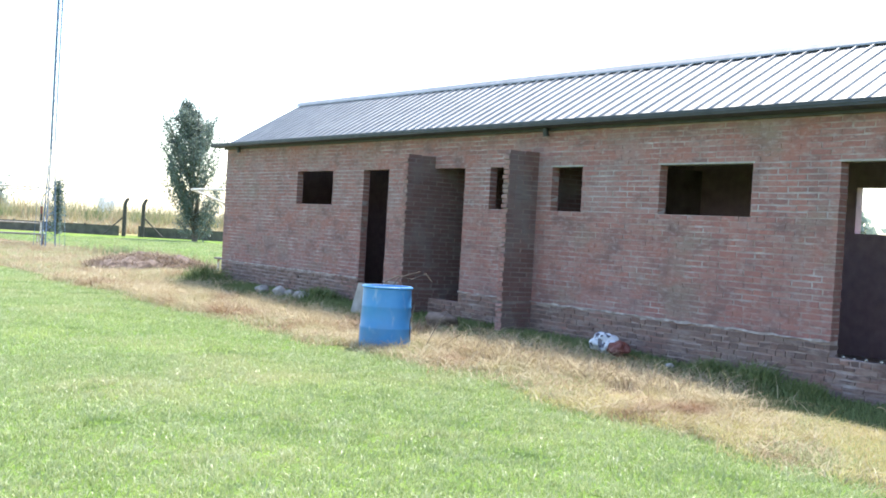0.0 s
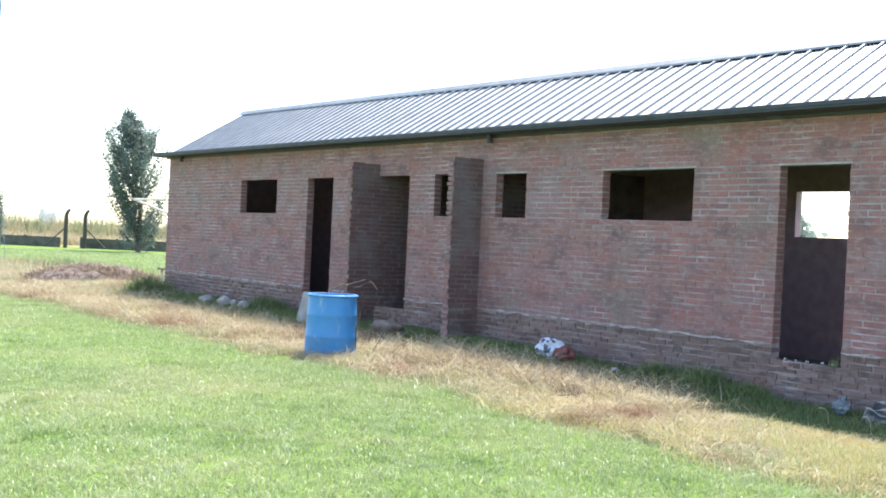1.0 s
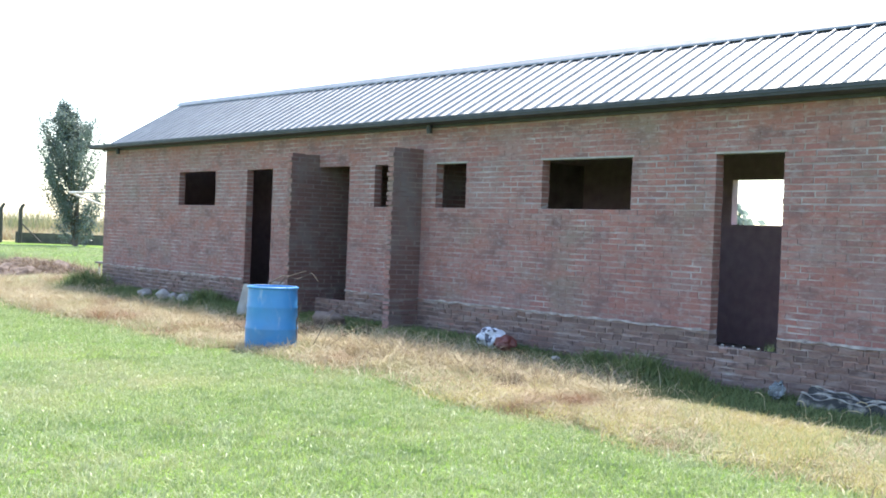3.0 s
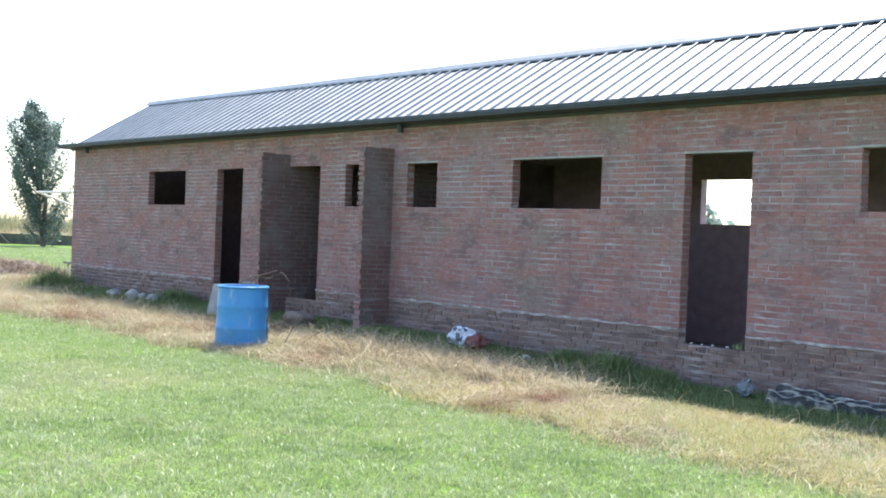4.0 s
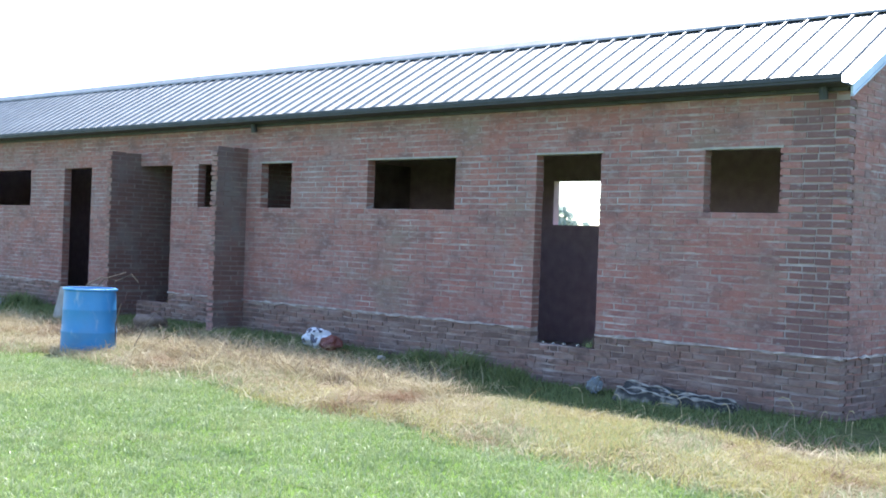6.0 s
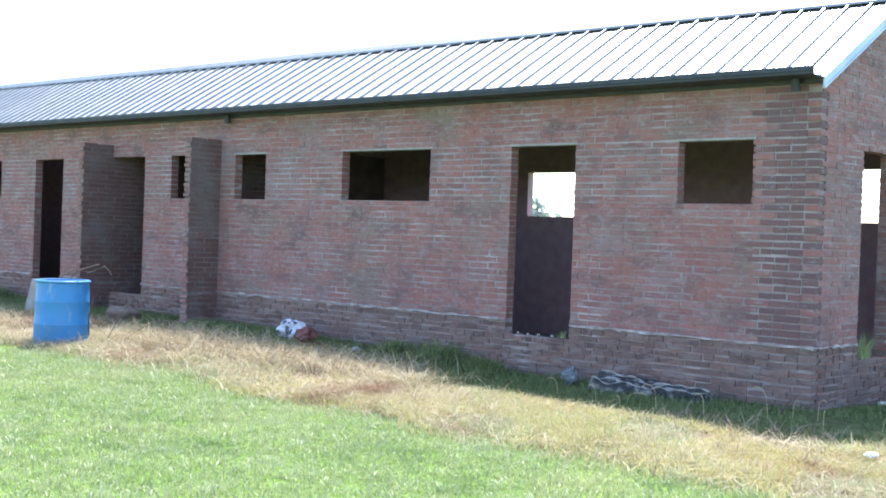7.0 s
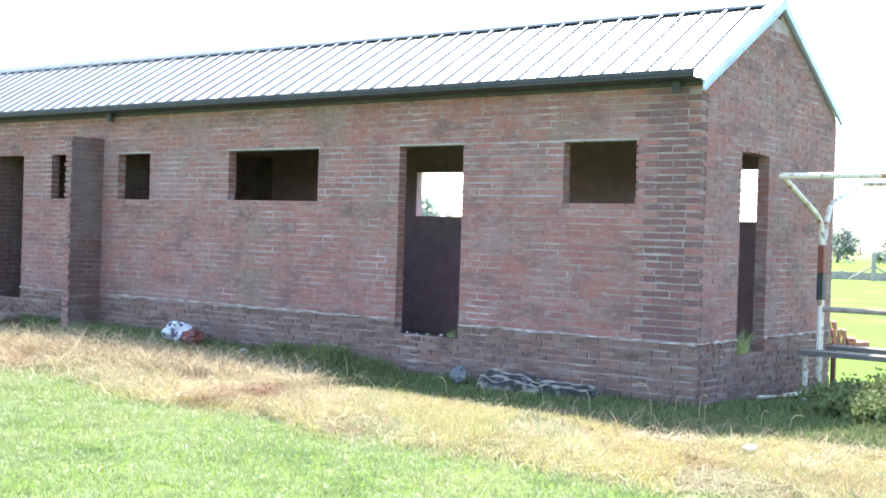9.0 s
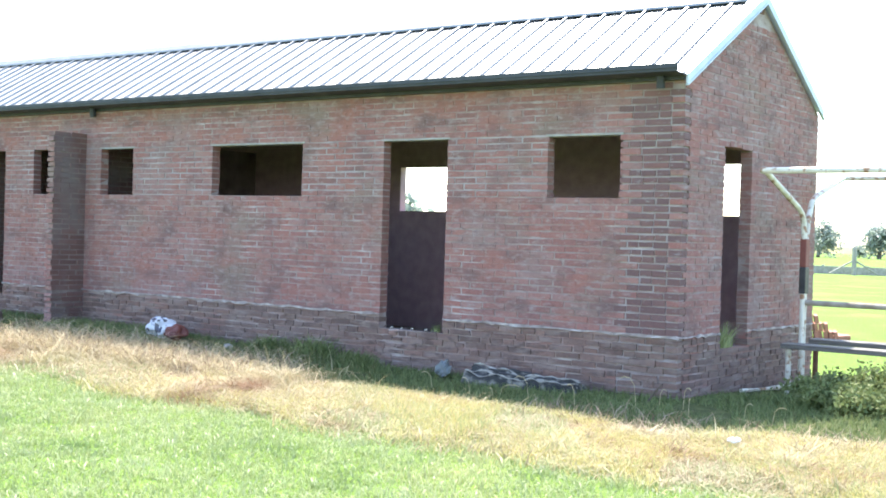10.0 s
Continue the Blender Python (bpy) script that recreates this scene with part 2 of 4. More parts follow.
def ground_material():
    m = bpy.data.materials.new("ground")
    m.use_nodes = True
    nt = m.node_tree
    n, ln = nt.nodes, nt.links
    b = n["Principled BSDF"]
    b.inputs["Roughness"].default_value = 0.95
    b.inputs["Specular IOR Level"].default_value = 0.1
    geo = n.new("ShaderNodeNewGeometry")
    sep = n.new("ShaderNodeSeparateXYZ")
    ln.new(geo.outputs["Position"], sep.inputs[0])

    def noise_of(scale, detail=5):
        t = n.new("ShaderNodeTexNoise")
        t.inputs["Scale"].default_value, t.inputs["Detail"].default_value = scale, detail
        ln.new(geo.outputs["Position"], t.inputs["Vector"])
        return t.outputs[0]

    def ramp(src, lo, hi, a, c):
        r = n.new("ShaderNodeValToRGB")
        r.color_ramp.elements[0].position, r.color_ramp.elements[0].color = lo, (*a, 1)
        r.color_ramp.elements[1].position, r.color_ramp.elements[1].color = hi, (*c, 1)
        ln.new(src, r.inputs[0])
        return r.outputs[0]

    def math_node(op, a, c):
        k = n.new("ShaderNodeMath")
        k.operation = op
        for s, v in zip(k.inputs, (a, c)):
            if isinstance(v, (int, float)):
                s.default_value = v
            else:
                ln.new(v, s)
        return k.outputs[0]

    def step(src, lo, hi):
        r = n.new("ShaderNodeMapRange")
        r.inputs[1].default_value, r.inputs[2].default_value = lo, hi
        ln.new(src, r.inputs[0])
        return r.outputs[0]

    def mix(f, a, c):
        x = n.new("ShaderNodeMix")
        x.data_type = "RGBA"
        ln.new(f, x.inputs["Factor"])
        ln.new(a, x.inputs[6])
        ln.new(c, x.inputs[7])
        return x.outputs[2]

    lawn = mix(step(noise_of(0.5), 0.5, 0.75), ramp(noise_of(25), 0.3, 0.7, (0.07, 0.125, 0.025), (0.18, 0.27, 0.055)),
               ramp(noise_of(18), 0.3, 0.7, (0.17, 0.245, 0.05), (0.26, 0.315, 0.09)))
    straw = ramp(noise_of(12), 0.3, 0.7, (0.07, 0.05, 0.03), (0.26, 0.195, 0.115))
    soil = ramp(noise_of(9), 0.35, 0.7, (0.06, 0.075, 0.03), (0.12, 0.13, 0.05))
    wob = math_node("MULTIPLY", math_node("SUBTRACT", noise_of(0.9), 0.5), 1.6)
    y = math_node("ADD", sep.outputs["Y"], wob)
    in_strip = math_node("MULTIPLY", step(y, -3.5, -3.1), math_node("SUBTRACT", 1.0, step(y, 2.6, 3.4)))
    col = mix(in_strip, lawn, straw)
    by_wall = math_node("MULTIPLY", math_node("MULTIPLY", step(y, -1.9, -1.5), math_node("SUBTRACT", 1.0, step(y, 3.6, 4.0))), step(sep.outputs["X"], -21.5, -20.5))
    col = mix(by_wall, col, soil)
    far_dry = math_node("SUBTRACT", 1.0, step(sep.outputs["X"], -74.0, -70.0))
    col = mix(far_dry, col, ramp(noise_of(0.3), 0.3, 0.7, (0.30, 0.24, 0.13), (0.20, 0.22, 0.07)))
    ln.new(col, b.inputs["Base Color"])
    bp = n.new("ShaderNodeBump")
    bp.inputs["Strength"].default_value, bp.inputs["Distance"].default_value = 0.9, 0.03
    ln.new(noise_of(35, 8), bp.inputs["Height"])
    ln.new(bp.outputs[0], b.inputs["Normal"])
    return m


M_GROUND = ground_material()


# ---- builders ----
def finish(name, bm, material, parent=None, label="", smooth=False):
    me = bpy.data.meshes.new(name)
    bm.to_mesh(me)
    bm.free()
    if smooth:
        for p in me.polygons:
            p.use_smooth = True
    me.materials.append(material)
    ob = new(name, me)
    if parent is not None:
        ob.parent = parent
    if label:
        ob["label"] = label
    return ob


def part(name, bm, material, parent, label="", smooth=False):
    return finish(name, bm, material, parent, label, smooth)


def empty(name, at=(0, 0, 0), rz=0.0, **tags):
    e = new(name)
    e.matrix_world = pose(*at, 0, 0, rz)
    return tagged(e, **tags)


def add_box(bm, x0, x1, y0, y1, z0, z1, bevel=0.0):
    m = Matrix.Translation(((x0 + x1) / 2, (y0 + y1) / 2, (z0 + z1) / 2)) @ Matrix.Diagonal((x1 - x0, y1 - y0, z1 - z0, 1))
    r = bmesh.ops.create_cube(bm, size=1, matrix=m)
    if bevel:
        edges = list({e for v in r["verts"] for e in v.link_edges})
        bmesh.ops.bevel(bm, geom=edges, offset=bevel, segments=2, affect="EDGES", profile=0.6)
    return r["verts"]


def box(*a, bevel=0.0):
    bm = bmesh.new()
    add_box(bm, *a, bevel=bevel)
    return bm


def add_tube(bm, pts, radii, seg=8):
    """A tapered tube along points."""
    pts = [Vector(p) for p in pts]
    if not isinstance(radii, (list, tuple)):
        radii = [radii] * len(pts)
    rings = []
    for i, p in enumerate(pts):
        d = (pts[min(i + 1, len(pts) - 1)] - pts[max(i - 1, 0)]).normalized()
        a = d.orthogonal().normalized() if abs(d.z) < 0.99 else Vector((1, 0, 0))
        a = (a - d * a.dot(d)).normalized()
        b = d.cross(a)
        rings.append([bm.verts.new(p + radii[i] * (math.cos(k * 2 * math.pi / seg) * a + math.sin(k * 2 * math.pi / seg) * b)) for k in range(seg)])
    for r0, r1 in zip(rings, rings[1:]):
        # align ring starts
        best = min(range(seg), key=lambda s: (r0[0].co - r1[s].co).length)
        r1[:] = r1[best:] + r1[:best]
        for k in range(seg):
            bm.faces.new((r0[k], r0[(k + 1) % seg], r1[(k + 1) % seg], r1[k]))
    bm.faces.new(rings[0][::-1])
    bm.faces.new(rings[-1])


def tube(pts, radii, seg=8):
    bm = bmesh.new()
    add_tube(bm, pts, radii, seg)
    return bm


def raw(name, verts, faces, material, parent=None, label="", ends=None):
    me = bpy.data.meshes.new(name)
    me.from_pydata(verts, [], faces)
    me.materials.append(material)
    if ends is not None:
        me.materials.append(ends)
        me.polygons.foreach_set("material_index", np.tile([0, 0, 0, 1, 0, 1], len(faces) // 6).astype(np.int32))
    ob = new(name, me)
    if parent is not None:
        ob.parent = parent
    if label:
        ob["label"] = label
    return ob


def blades(name, roots, heights, widths, bends, material, segs=2, flow=None, **tags):
    """Many bent blades as one mesh. bends: how far the tip leans, as a share of the height."""
    n = len(roots)
    rs = np.random.RandomState(len(name) * 7 + n)
    ang = rs.rand(n) * 2 * np.pi if flow is None else flow
    face = rs.rand(n) * 2 * np.pi
    lean = np.stack([np.cos(ang), np.sin(ang), np.zeros(n)], 1)
    side = np.stack([np.cos(face), np.sin(face), np.zeros(n)], 1)
    levels = []
    for k in range(segs + 1):
        u = k / segs
        c = roots + np.stack([np.zeros(n), np.zeros(n), heights * (u - 0.35 * bends.clip(0, 1.6) * u * u)], 1) + lean * (heights * bends * u * u)[:, None]
        w = (widths * (1 - u) / 2)[:, None]
        if k < segs:
            levels += [c - side * w, c + side * w]
        else:
            levels.append(c)
    nv = len(levels)
    verts = np.stack(levels, 1).reshape(-1, 3)
    base = np.arange(n) * nv
    cols = []
    for k in range(segs - 1):
        cols.append(np.stack([base + 2 * k, base + 2 * k + 1, base + 2 * k + 3, base + 2 * k + 2], 1))
    quads = np.concatenate(cols) if cols else np.zeros((0, 4), int)
    k = segs - 1
    tris = np.stack([base + 2 * k, base + 2 * k + 1, base + 2 * k + 2], 1)
    me = bpy.data.meshes.new(name)
    me.vertices.add(len(verts))
    me.vertices.foreach_set("co", verts.astype(np.float32).ravel())
    allv = np.concatenate([quads.ravel(), tris.ravel()]).astype(np.int32)
    tot = np.concatenate([np.full(len(quads), 4), np.full(len(tris), 3)]).astype(np.int32)
    start = np.concatenate([[0], np.cumsum(tot)[:-1]]).astype(np.int32)
    me.loops.add(len(allv))
    me.loops.foreach_set("vertex_index", allv)
    me.polygons.add(len(tot))
    me.polygons.foreach_set("loop_start", start)
    me.polygons.foreach_set("loop_total", tot)
    me.update(calc_edges=True)
    me.materials.append(material)
    return tagged(new(name, me), kind="stuff", **tags)


def height(x, y):
    """Ground height: level lawn, with a low bank of soil against the far half of the front wall."""
    def s(v, a, b):
        u = min(1, max(0, (v - a) / (b - a)))
        return u * u * (3 - 2 * u)
    return 0.17 * s(-x, 3.5, 8) * s(y, -2.2, -0.5) * (1 - s(-x, 21, 25)) * (1 - s(y, 3.6, 5)) - 0.06 * s(x, -1.5, 0.5) * s(y, 0.2, 2)


def ground_sheet():
    def line(lo, hi, a, b, stepn):
        near = list(np.arange(a, b, stepn))
        out, v, d = [], a, stepn
        while v > lo:
            d *= 1.5
            v -= d
            out.append(v)
        far, v, d = [], near[-1], stepn
        while v < hi:
            d *= 1.5
            v += d
            far.append(v)
        return out[::-1] + near + far
    xs, ys = line(-3000, 3000, -32, 8, 0.4), line(-3000, 3000, -6, 6, 0.3)
    verts = [(x, y, height(x, y)) for y in ys for x in xs]
    w = len(xs)
    faces = [(j * w + i, j * w + i + 1, (j + 1) * w + i + 1, (j + 1) * w + i) for j in range(len(ys) - 1) for i in range(w - 1)]
    g = raw("ground", verts, faces, M_GROUND)
    for p in g.data.polygons:
        p.use_smooth = True
    tagged(g, "mown green lawn with a strip of dry straw", "ground", kind="structure")


ground_sheet()

# ---- the brick house ----
XL, XR, YB, T = -20.19, 0.0, 3.42, 0.128
C, DAMP, RIDGE_Y, OVER = 0.06954, 0.598, 1.70, 0.05
SKEW, TILT = 0.04, 0.0065  # gable turned off square, roof falling towards it, both fitted to the camera's view
HEAD, SILL = DAMP + 28 * C - 0.004, DAMP + 19 * C - 0.004
FRONT = [(-16.615, -15.125, SILL, HEAD), (-13.96, -13.08, 0.437, HEAD), (-11.76, -10.74, 0.437, HEAD), (-10.06, -9.47, SILL, HEAD),
         (-8.555, -7.895, SILL, HEAD), (-6.38, -4.855, SILL, HEAD), (-3.622, -2.745, 0.437, HEAD), (-1.487, -0.668, SILL, HEAD)]
GABLE = [(0.91, 1.575, 0.437, 2.505)]
BACK = [(-5.93, -4.8, 1.83, 2.465), (-1.75, -0.72, 1.83, 2.465)]
EAVE_Z, RIDGE_Z = 3.04, 4.09


def roof_z(y):
    return EAVE_Z + (RIDGE_Z - EAVE_Z) * (1 - abs(y - RIDGE_Y) / (RIDGE_Y + OVER))


house = empty("house", label="unfinished red brick clubhouse with a ribbed metal roof", category="house")


def pierced(bm, u0, u1, z0, z1, d0, d1, holes, place):
    """One connected slab with openings: place(u, d, z) turns wall coordinates into the world's."""
    us = sorted({u0, u1, *[v for h in holes for v in h[:2]]})
    zs = sorted({z0, z1, *[v for h in holes for v in h[2:]]})
    full = lambda i, k: 0 <= i < len(us) - 1 and 0 <= k < len(zs) - 1 and not any(  # noqa: E731
        h[0] < (us[i] + us[i + 1]) / 2 < h[1] and h[2] < (zs[k] + zs[k + 1]) / 2 < h[3] for h in holes)
    made = {}

    def vert(i, d, k):
        if (i, d, k) not in made:
            made[i, d, k] = bm.verts.new(place(us[i], (d0, d1)[d], zs[k]))
        return made[i, d, k]
    for i in range(len(us) - 1):
        for k in range(len(zs) - 1):
            if not full(i, k):
                continue
            for d in (0, 1):
                bm.faces.new([vert(i, d, k), vert(i + 1, d, k), vert(i + 1, d, k + 1), vert(i, d, k + 1)])
            for (di, dk), (a, b) in {(-1, 0): ((i, k), (i, k + 1)), (1, 0): ((i + 1, k), (i + 1, k + 1)), (0, -1): ((i, k), (i + 1, k)), (0, 1): ((i, k + 1), (i + 1, k + 1))}.items():
                if not full(i + di, k + dk):
                    bm.faces.new([vert(a[0], 0, a[1]), vert(b[0], 0, b[1]), vert(b[0], 1, b[1]), vert(a[0], 1, a[1])])
    bmesh.ops.recalc_face_normals(bm, faces=bm.faces)


def grown(holes, d=0.006):
    return [(a - d, b + d, c - d, e + d) for a, b, c, e in holes]


def core_front():
    bm = bmesh.new()
    pierced(bm, XL + 0.004, -0.645, -0.3, SILL - 0.006, 0.0025, T - 0.0025, [(a, b, c, SILL - 0.006) for a, b, c, d in grown(FRONT) if c < 1], lambda u, d, z: (u, d, z))
    head = box(XL + 0.004, -0.645, 0.0025, T - 0.0025, HEAD + 0.006, 3.06)
    for v in head.verts:
        if v.co.z > 3:
            v.co.z -= TILT * v.co.x
    part("wall_head", head, M_MORTAR, house)
    ends = [XL + 0.004] + [v for h in grown(FRONT) for v in h[:2]] + [-0.645]
    for a, b in zip(ends[::2], ends[1::2]):
        if b - a > 0.03:
            part("window_pier", box(a, b, 0.0025, T - 0.0025, SILL - 0.006, HEAD + 0.006), M_POINT, house, "brick pier with pale pointing")
    part("corner_pier", box(-0.645, XR - 0.009, 0.007, T - 0.0025, -0.3, 3.06), M_POINT, house, "brick corner with pale pointing")
    return part("wall", bm, M_MORTAR, house)


def core_gable():
    bm = bmesh.new()
    pierced(bm, T, YB - 0.006, -0.3, 3.0, 0.0025, T - 0.0025, grown(GABLE), lambda u, d, z: (SKEW * u - d, u, z))
    wall = part("wall", bm, M_MORTAR, house)
    bm = bmesh.new()
    vs = [(0.006, 3.0), (YB - 0.006, 3.0), (YB - 0.006, roof_z(YB) - 0.03), (RIDGE_Y, RIDGE_Z - 0.04), (0.006, roof_z(0) - 0.03)]
    f = [bm.verts.new((SKEW * y - T + 0.006, y, z)) for y, z in vs]
    g = [bm.verts.new((SKEW * y - 0.003, y, z)) for y, z in vs]
    bm.faces.new(f[::-1])
    bm.faces.new(g)
    for i in range(5):
        bm.faces.new((f[i], f[(i + 1) % 5], g[(i + 1) % 5], g[i]))
    bmesh.ops.recalc_face_normals(bm, faces=bm.faces)
    part("gable", bm, M_MORTAR, wall)
    return wall


WALL_FRONT, WALL_GABLE = core_front(), core_gable()


def back_wall():
    bm = bmesh.new()
    pierced(bm, XL, XR - T + SKEW * YB, -0.3, roof_z(YB) - 0.03, YB - T, YB, BACK, lambda u, d, z: (u, d, z))
    part("wall", bm, M_INNER, house, "back wall with two window openings")
    bm = bmesh.new()
    vs = [(0.15, -0.3), (YB - T, -0.3), (YB - T, roof_z(YB - T) - 0.03), (RIDGE_Y, RIDGE_Z - 0.04), (0.15, roof_z(0.15) - 0.03)]
    f = [bm.verts.new((XL, y, z)) for y, z in vs]
    g = [bm.verts.new((XL + T, y, z)) for y, z in vs]
    bm.faces.new(f[::-1])
    bm.faces.new(g)
    for i in range(5):
        bm.faces.new((f[i], f[(i + 1) % 5], g[(i + 1) % 5], g[i]))
    part("wall", bm, M_INNER, house, "end wall in shade")
    part("floor_slab", box(XL + T, XR - T, T, YB - T, -0.2, 0.15), M_DIRT, house, "rough dirty concrete floor slab")


back_wall()


class Courses:
    """Lays bricks in running bond on a wall: nearby ones as parts, the rest joined."""

    def __init__(self, seed):
        self.r = random.Random(seed)
        self.v, self.f = {"b": [], "p": []}, {"b": [], "p": []}
        self.single = []

    def row(self, u0, u1, z0, z1, holes, shift, place, kind, near, length=0.262, joint=0.017):
        free = [(u0, u1)]
        for a, b, c, d in holes:
            if c < (z0 + z1) / 2 < d:
                free = [q for s, e in free for q in ((s, min(e, a)), (max(s, b), e)) if q[1] - q[0] > 0.03]
        r = self.r
        shift += r.uniform(-0.10, 0.10) if kind == "p" else r.uniform(-0.02, 0.02)
        for s, e in free:
            k = math.floor((s - shift) / (length + joint))
            x = shift + k * (length + joint)
            cells = []
            while x < e:
                a, b = max(s, x), min(e, x + length)
                if b - a > 0.05:
                    cells.append([a, b])
                x += length + joint
            if not cells:
                cells = [[s, e]]
            cells[0][0], cells[-1][1] = s, e
            for a, b in cells:
                rag_a = r.uniform(-0.005, 0.006) if a == s else r.uniform(-0.012, 0.010)
                rag_b = r.uniform(-0.006, 0.005) if b == e else r.uniform(-0.006, 0.006)
                out = r.uniform(-0.0005, 0.003) if kind == "b" else r.uniform(0.004, 0.014)
                tilt = r.uniform(-0.003, 0.003)
                if kind == "p" and b - a > 0.2 and r.random() < 0.3:
                    m = a + (b - a) * r.uniform(0.4, 0.6)
                    self.brick(a + rag_a, m - 0.006, z0 + r.uniform(-0.006, 0.008), z1 - r.uniform(0.006, 0.022), r.uniform(0, 0.012), tilt * 3, place, kind, near((a + m) / 2, (z0 + z1) / 2))
                    a, rag_a = m + 0.006, 0.0
                wild = 2.2 if kind == "p" else 1.0
                self.brick(a + rag_a, b + rag_b, z0 + wild * r.uniform(-0.003, 0.004), z1 - r.uniform(0.011, 0.015 + 0.005 * wild), out, tilt * wild, place, kind, near((a + b) / 2, (z0 + z1) / 2))

    def brick(self, a, b, z0, z1, out, tilt, place, kind, near):
        if near == "q" and kind == "b" and b - a > 0.17 and self.r.random() < 0.45:
            m = a + (b - a) * self.r.uniform(0.42, 0.62)
            for c, d in ((a, m - 0.006), (m + 0.006, b)):
                self.single.append((c, d, z0 + self.r.uniform(-0.003, 0.003), z1 - self.r.uniform(0.0, 0.006), out, tilt, near))
            return
        if near:
            self.single.append((a, b, z0, z1, out, tilt, near if kind == "b" and isinstance(near, str) else kind))
            return
        v, f = self.v[kind], self.f[kind]
        n = len(v)
        j = lambda: self.r.uniform(-0.004, 0.004) * (1.8 if kind == "p" else 1.0)  # noqa: E731
        for d in (-out, T + out):
            for u, z in ((a, z0), (b, z0 + tilt), (b, z1 + tilt), (a, z1)):
                v.append(place(u + j(), d, z + j()))
        f += [tuple(n + i for i in q) for q in ((0, 1, 2, 3), (7, 6, 5, 4), (0, 4, 5, 1), (1, 5, 6, 2), (2, 6, 7, 3), (3, 7, 4, 0))]


def unit_bricks(material):
    made = []
    for s in range(5):
        r = random.Random(90 + s)
        bm = box(-0.5, 0.5, 0, 1, 0, 1)
        for vert in bm.verts:
            vert.co += Vector((r.uniform(-0.012, 0.012), r.uniform(-0.007, 0.007), r.uniform(-0.05, 0.05)))
        me = bpy.data.meshes.new("brick")
        bm.to_mesh(me)
        bm.free()
        me.materials.append(material)
        me.materials.append(material)
        for p in me.polygons:
            p.material_index = 1 if abs(p.normal.x) > 0.8 else 0
        made.append(me)
    return made


UNIT = {"b": unit_bricks(M_BRICK), "p": unit_bricks(M_PLINTH), "q": unit_bricks(M_QUOIN), "n": unit_bricks(M_NEWB)}


def lay(courses, wall, place, turn, dark=None):
    for kind, name, material in (("b", "brickwork", M_BRICKS), ("p", "plinth_brickwork", M_PLINTHS)):
        if courses.v[kind]:
            # Dark walls take the lighter wall brick on their ends.
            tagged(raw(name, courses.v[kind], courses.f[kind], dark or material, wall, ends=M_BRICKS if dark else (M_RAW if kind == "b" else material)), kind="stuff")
    for k, (a, b, z0, z1, out, tilt, kind) in enumerate(courses.single):
        ob = new("brick", UNIT[kind][k % 5])
        ob.parent = wall
        ob.matrix_basis = Matrix.Translation(place((a + b) / 2, -out, z0)) @ turn @ Matrix.Diagonal((b - a, T + 2 * out, z1 - z0, 1))


def rows():
    """(z0, z1, kind, parity) of all courses up to the eaves, plinth first."""
    out = [(DAMP - 0.02 - (i + 1) * C, DAMP - 0.02 - i * C, "p", i % 2) for i in range(10)]
    out += [(DAMP + i * C, DAMP + (i + 1) * C, "b", i % 2) for i in range(46)]
    return out


def brick_front():
    co = Courses(3)
    place = lambda u, d, z: (u, d, z)  # noqa: E731
    for z0, z1, kind, odd in rows():
        if z1 > 3.19:
            break
        end = min(XR + 0.003 if odd else XR - T - 0.01, (3.08 - z1) / TILT)
        co.row(XL, end, z0, z1, FRONT, 0.002 - 0.139 * odd, place, kind, lambda u, z: ("q" if u > -0.46 - 0.15 * (int(z * 17) % 3) / 2 else 1) if u > -1.75 and 0.2 < z < (2.6 if u < -0.62 else 3.2) else 0)
    lay(co, WALL_FRONT, place, Matrix())
    return len(co.single)


def brick_gable():
    co = Courses(4)
    place = lambda u, d, z: (SKEW * u - d, u, z)  # noqa: E731
    for z0, z1, kind, odd in rows():
        lo, hi = (T + 0.012 if odd else -0.007), YB
        if z1 > roof_z(0) - 0.05:
            k = (z1 - (EAVE_Z - 0.05)) / (RIDGE_Z - EAVE_Z) * (RIDGE_Y + OVER) - OVER
            lo, hi = max(-0.003, k), min(YB, 2 * RIDGE_Y - k)
        if hi - lo < 0.1:
            break
        co.row(lo, hi, z0, z1, GABLE, 0.05 + 0.139 * odd, place, kind, lambda u, z: (1 if u > 0.1 else "q") if 0.2 < z < 2.45 and u < 2.7 else 0)
    lay(co, WALL_GABLE, place, Matrix.Rotation(radians(90) - math.atan(SKEW), 4, "Z"))
    return len(co.single)


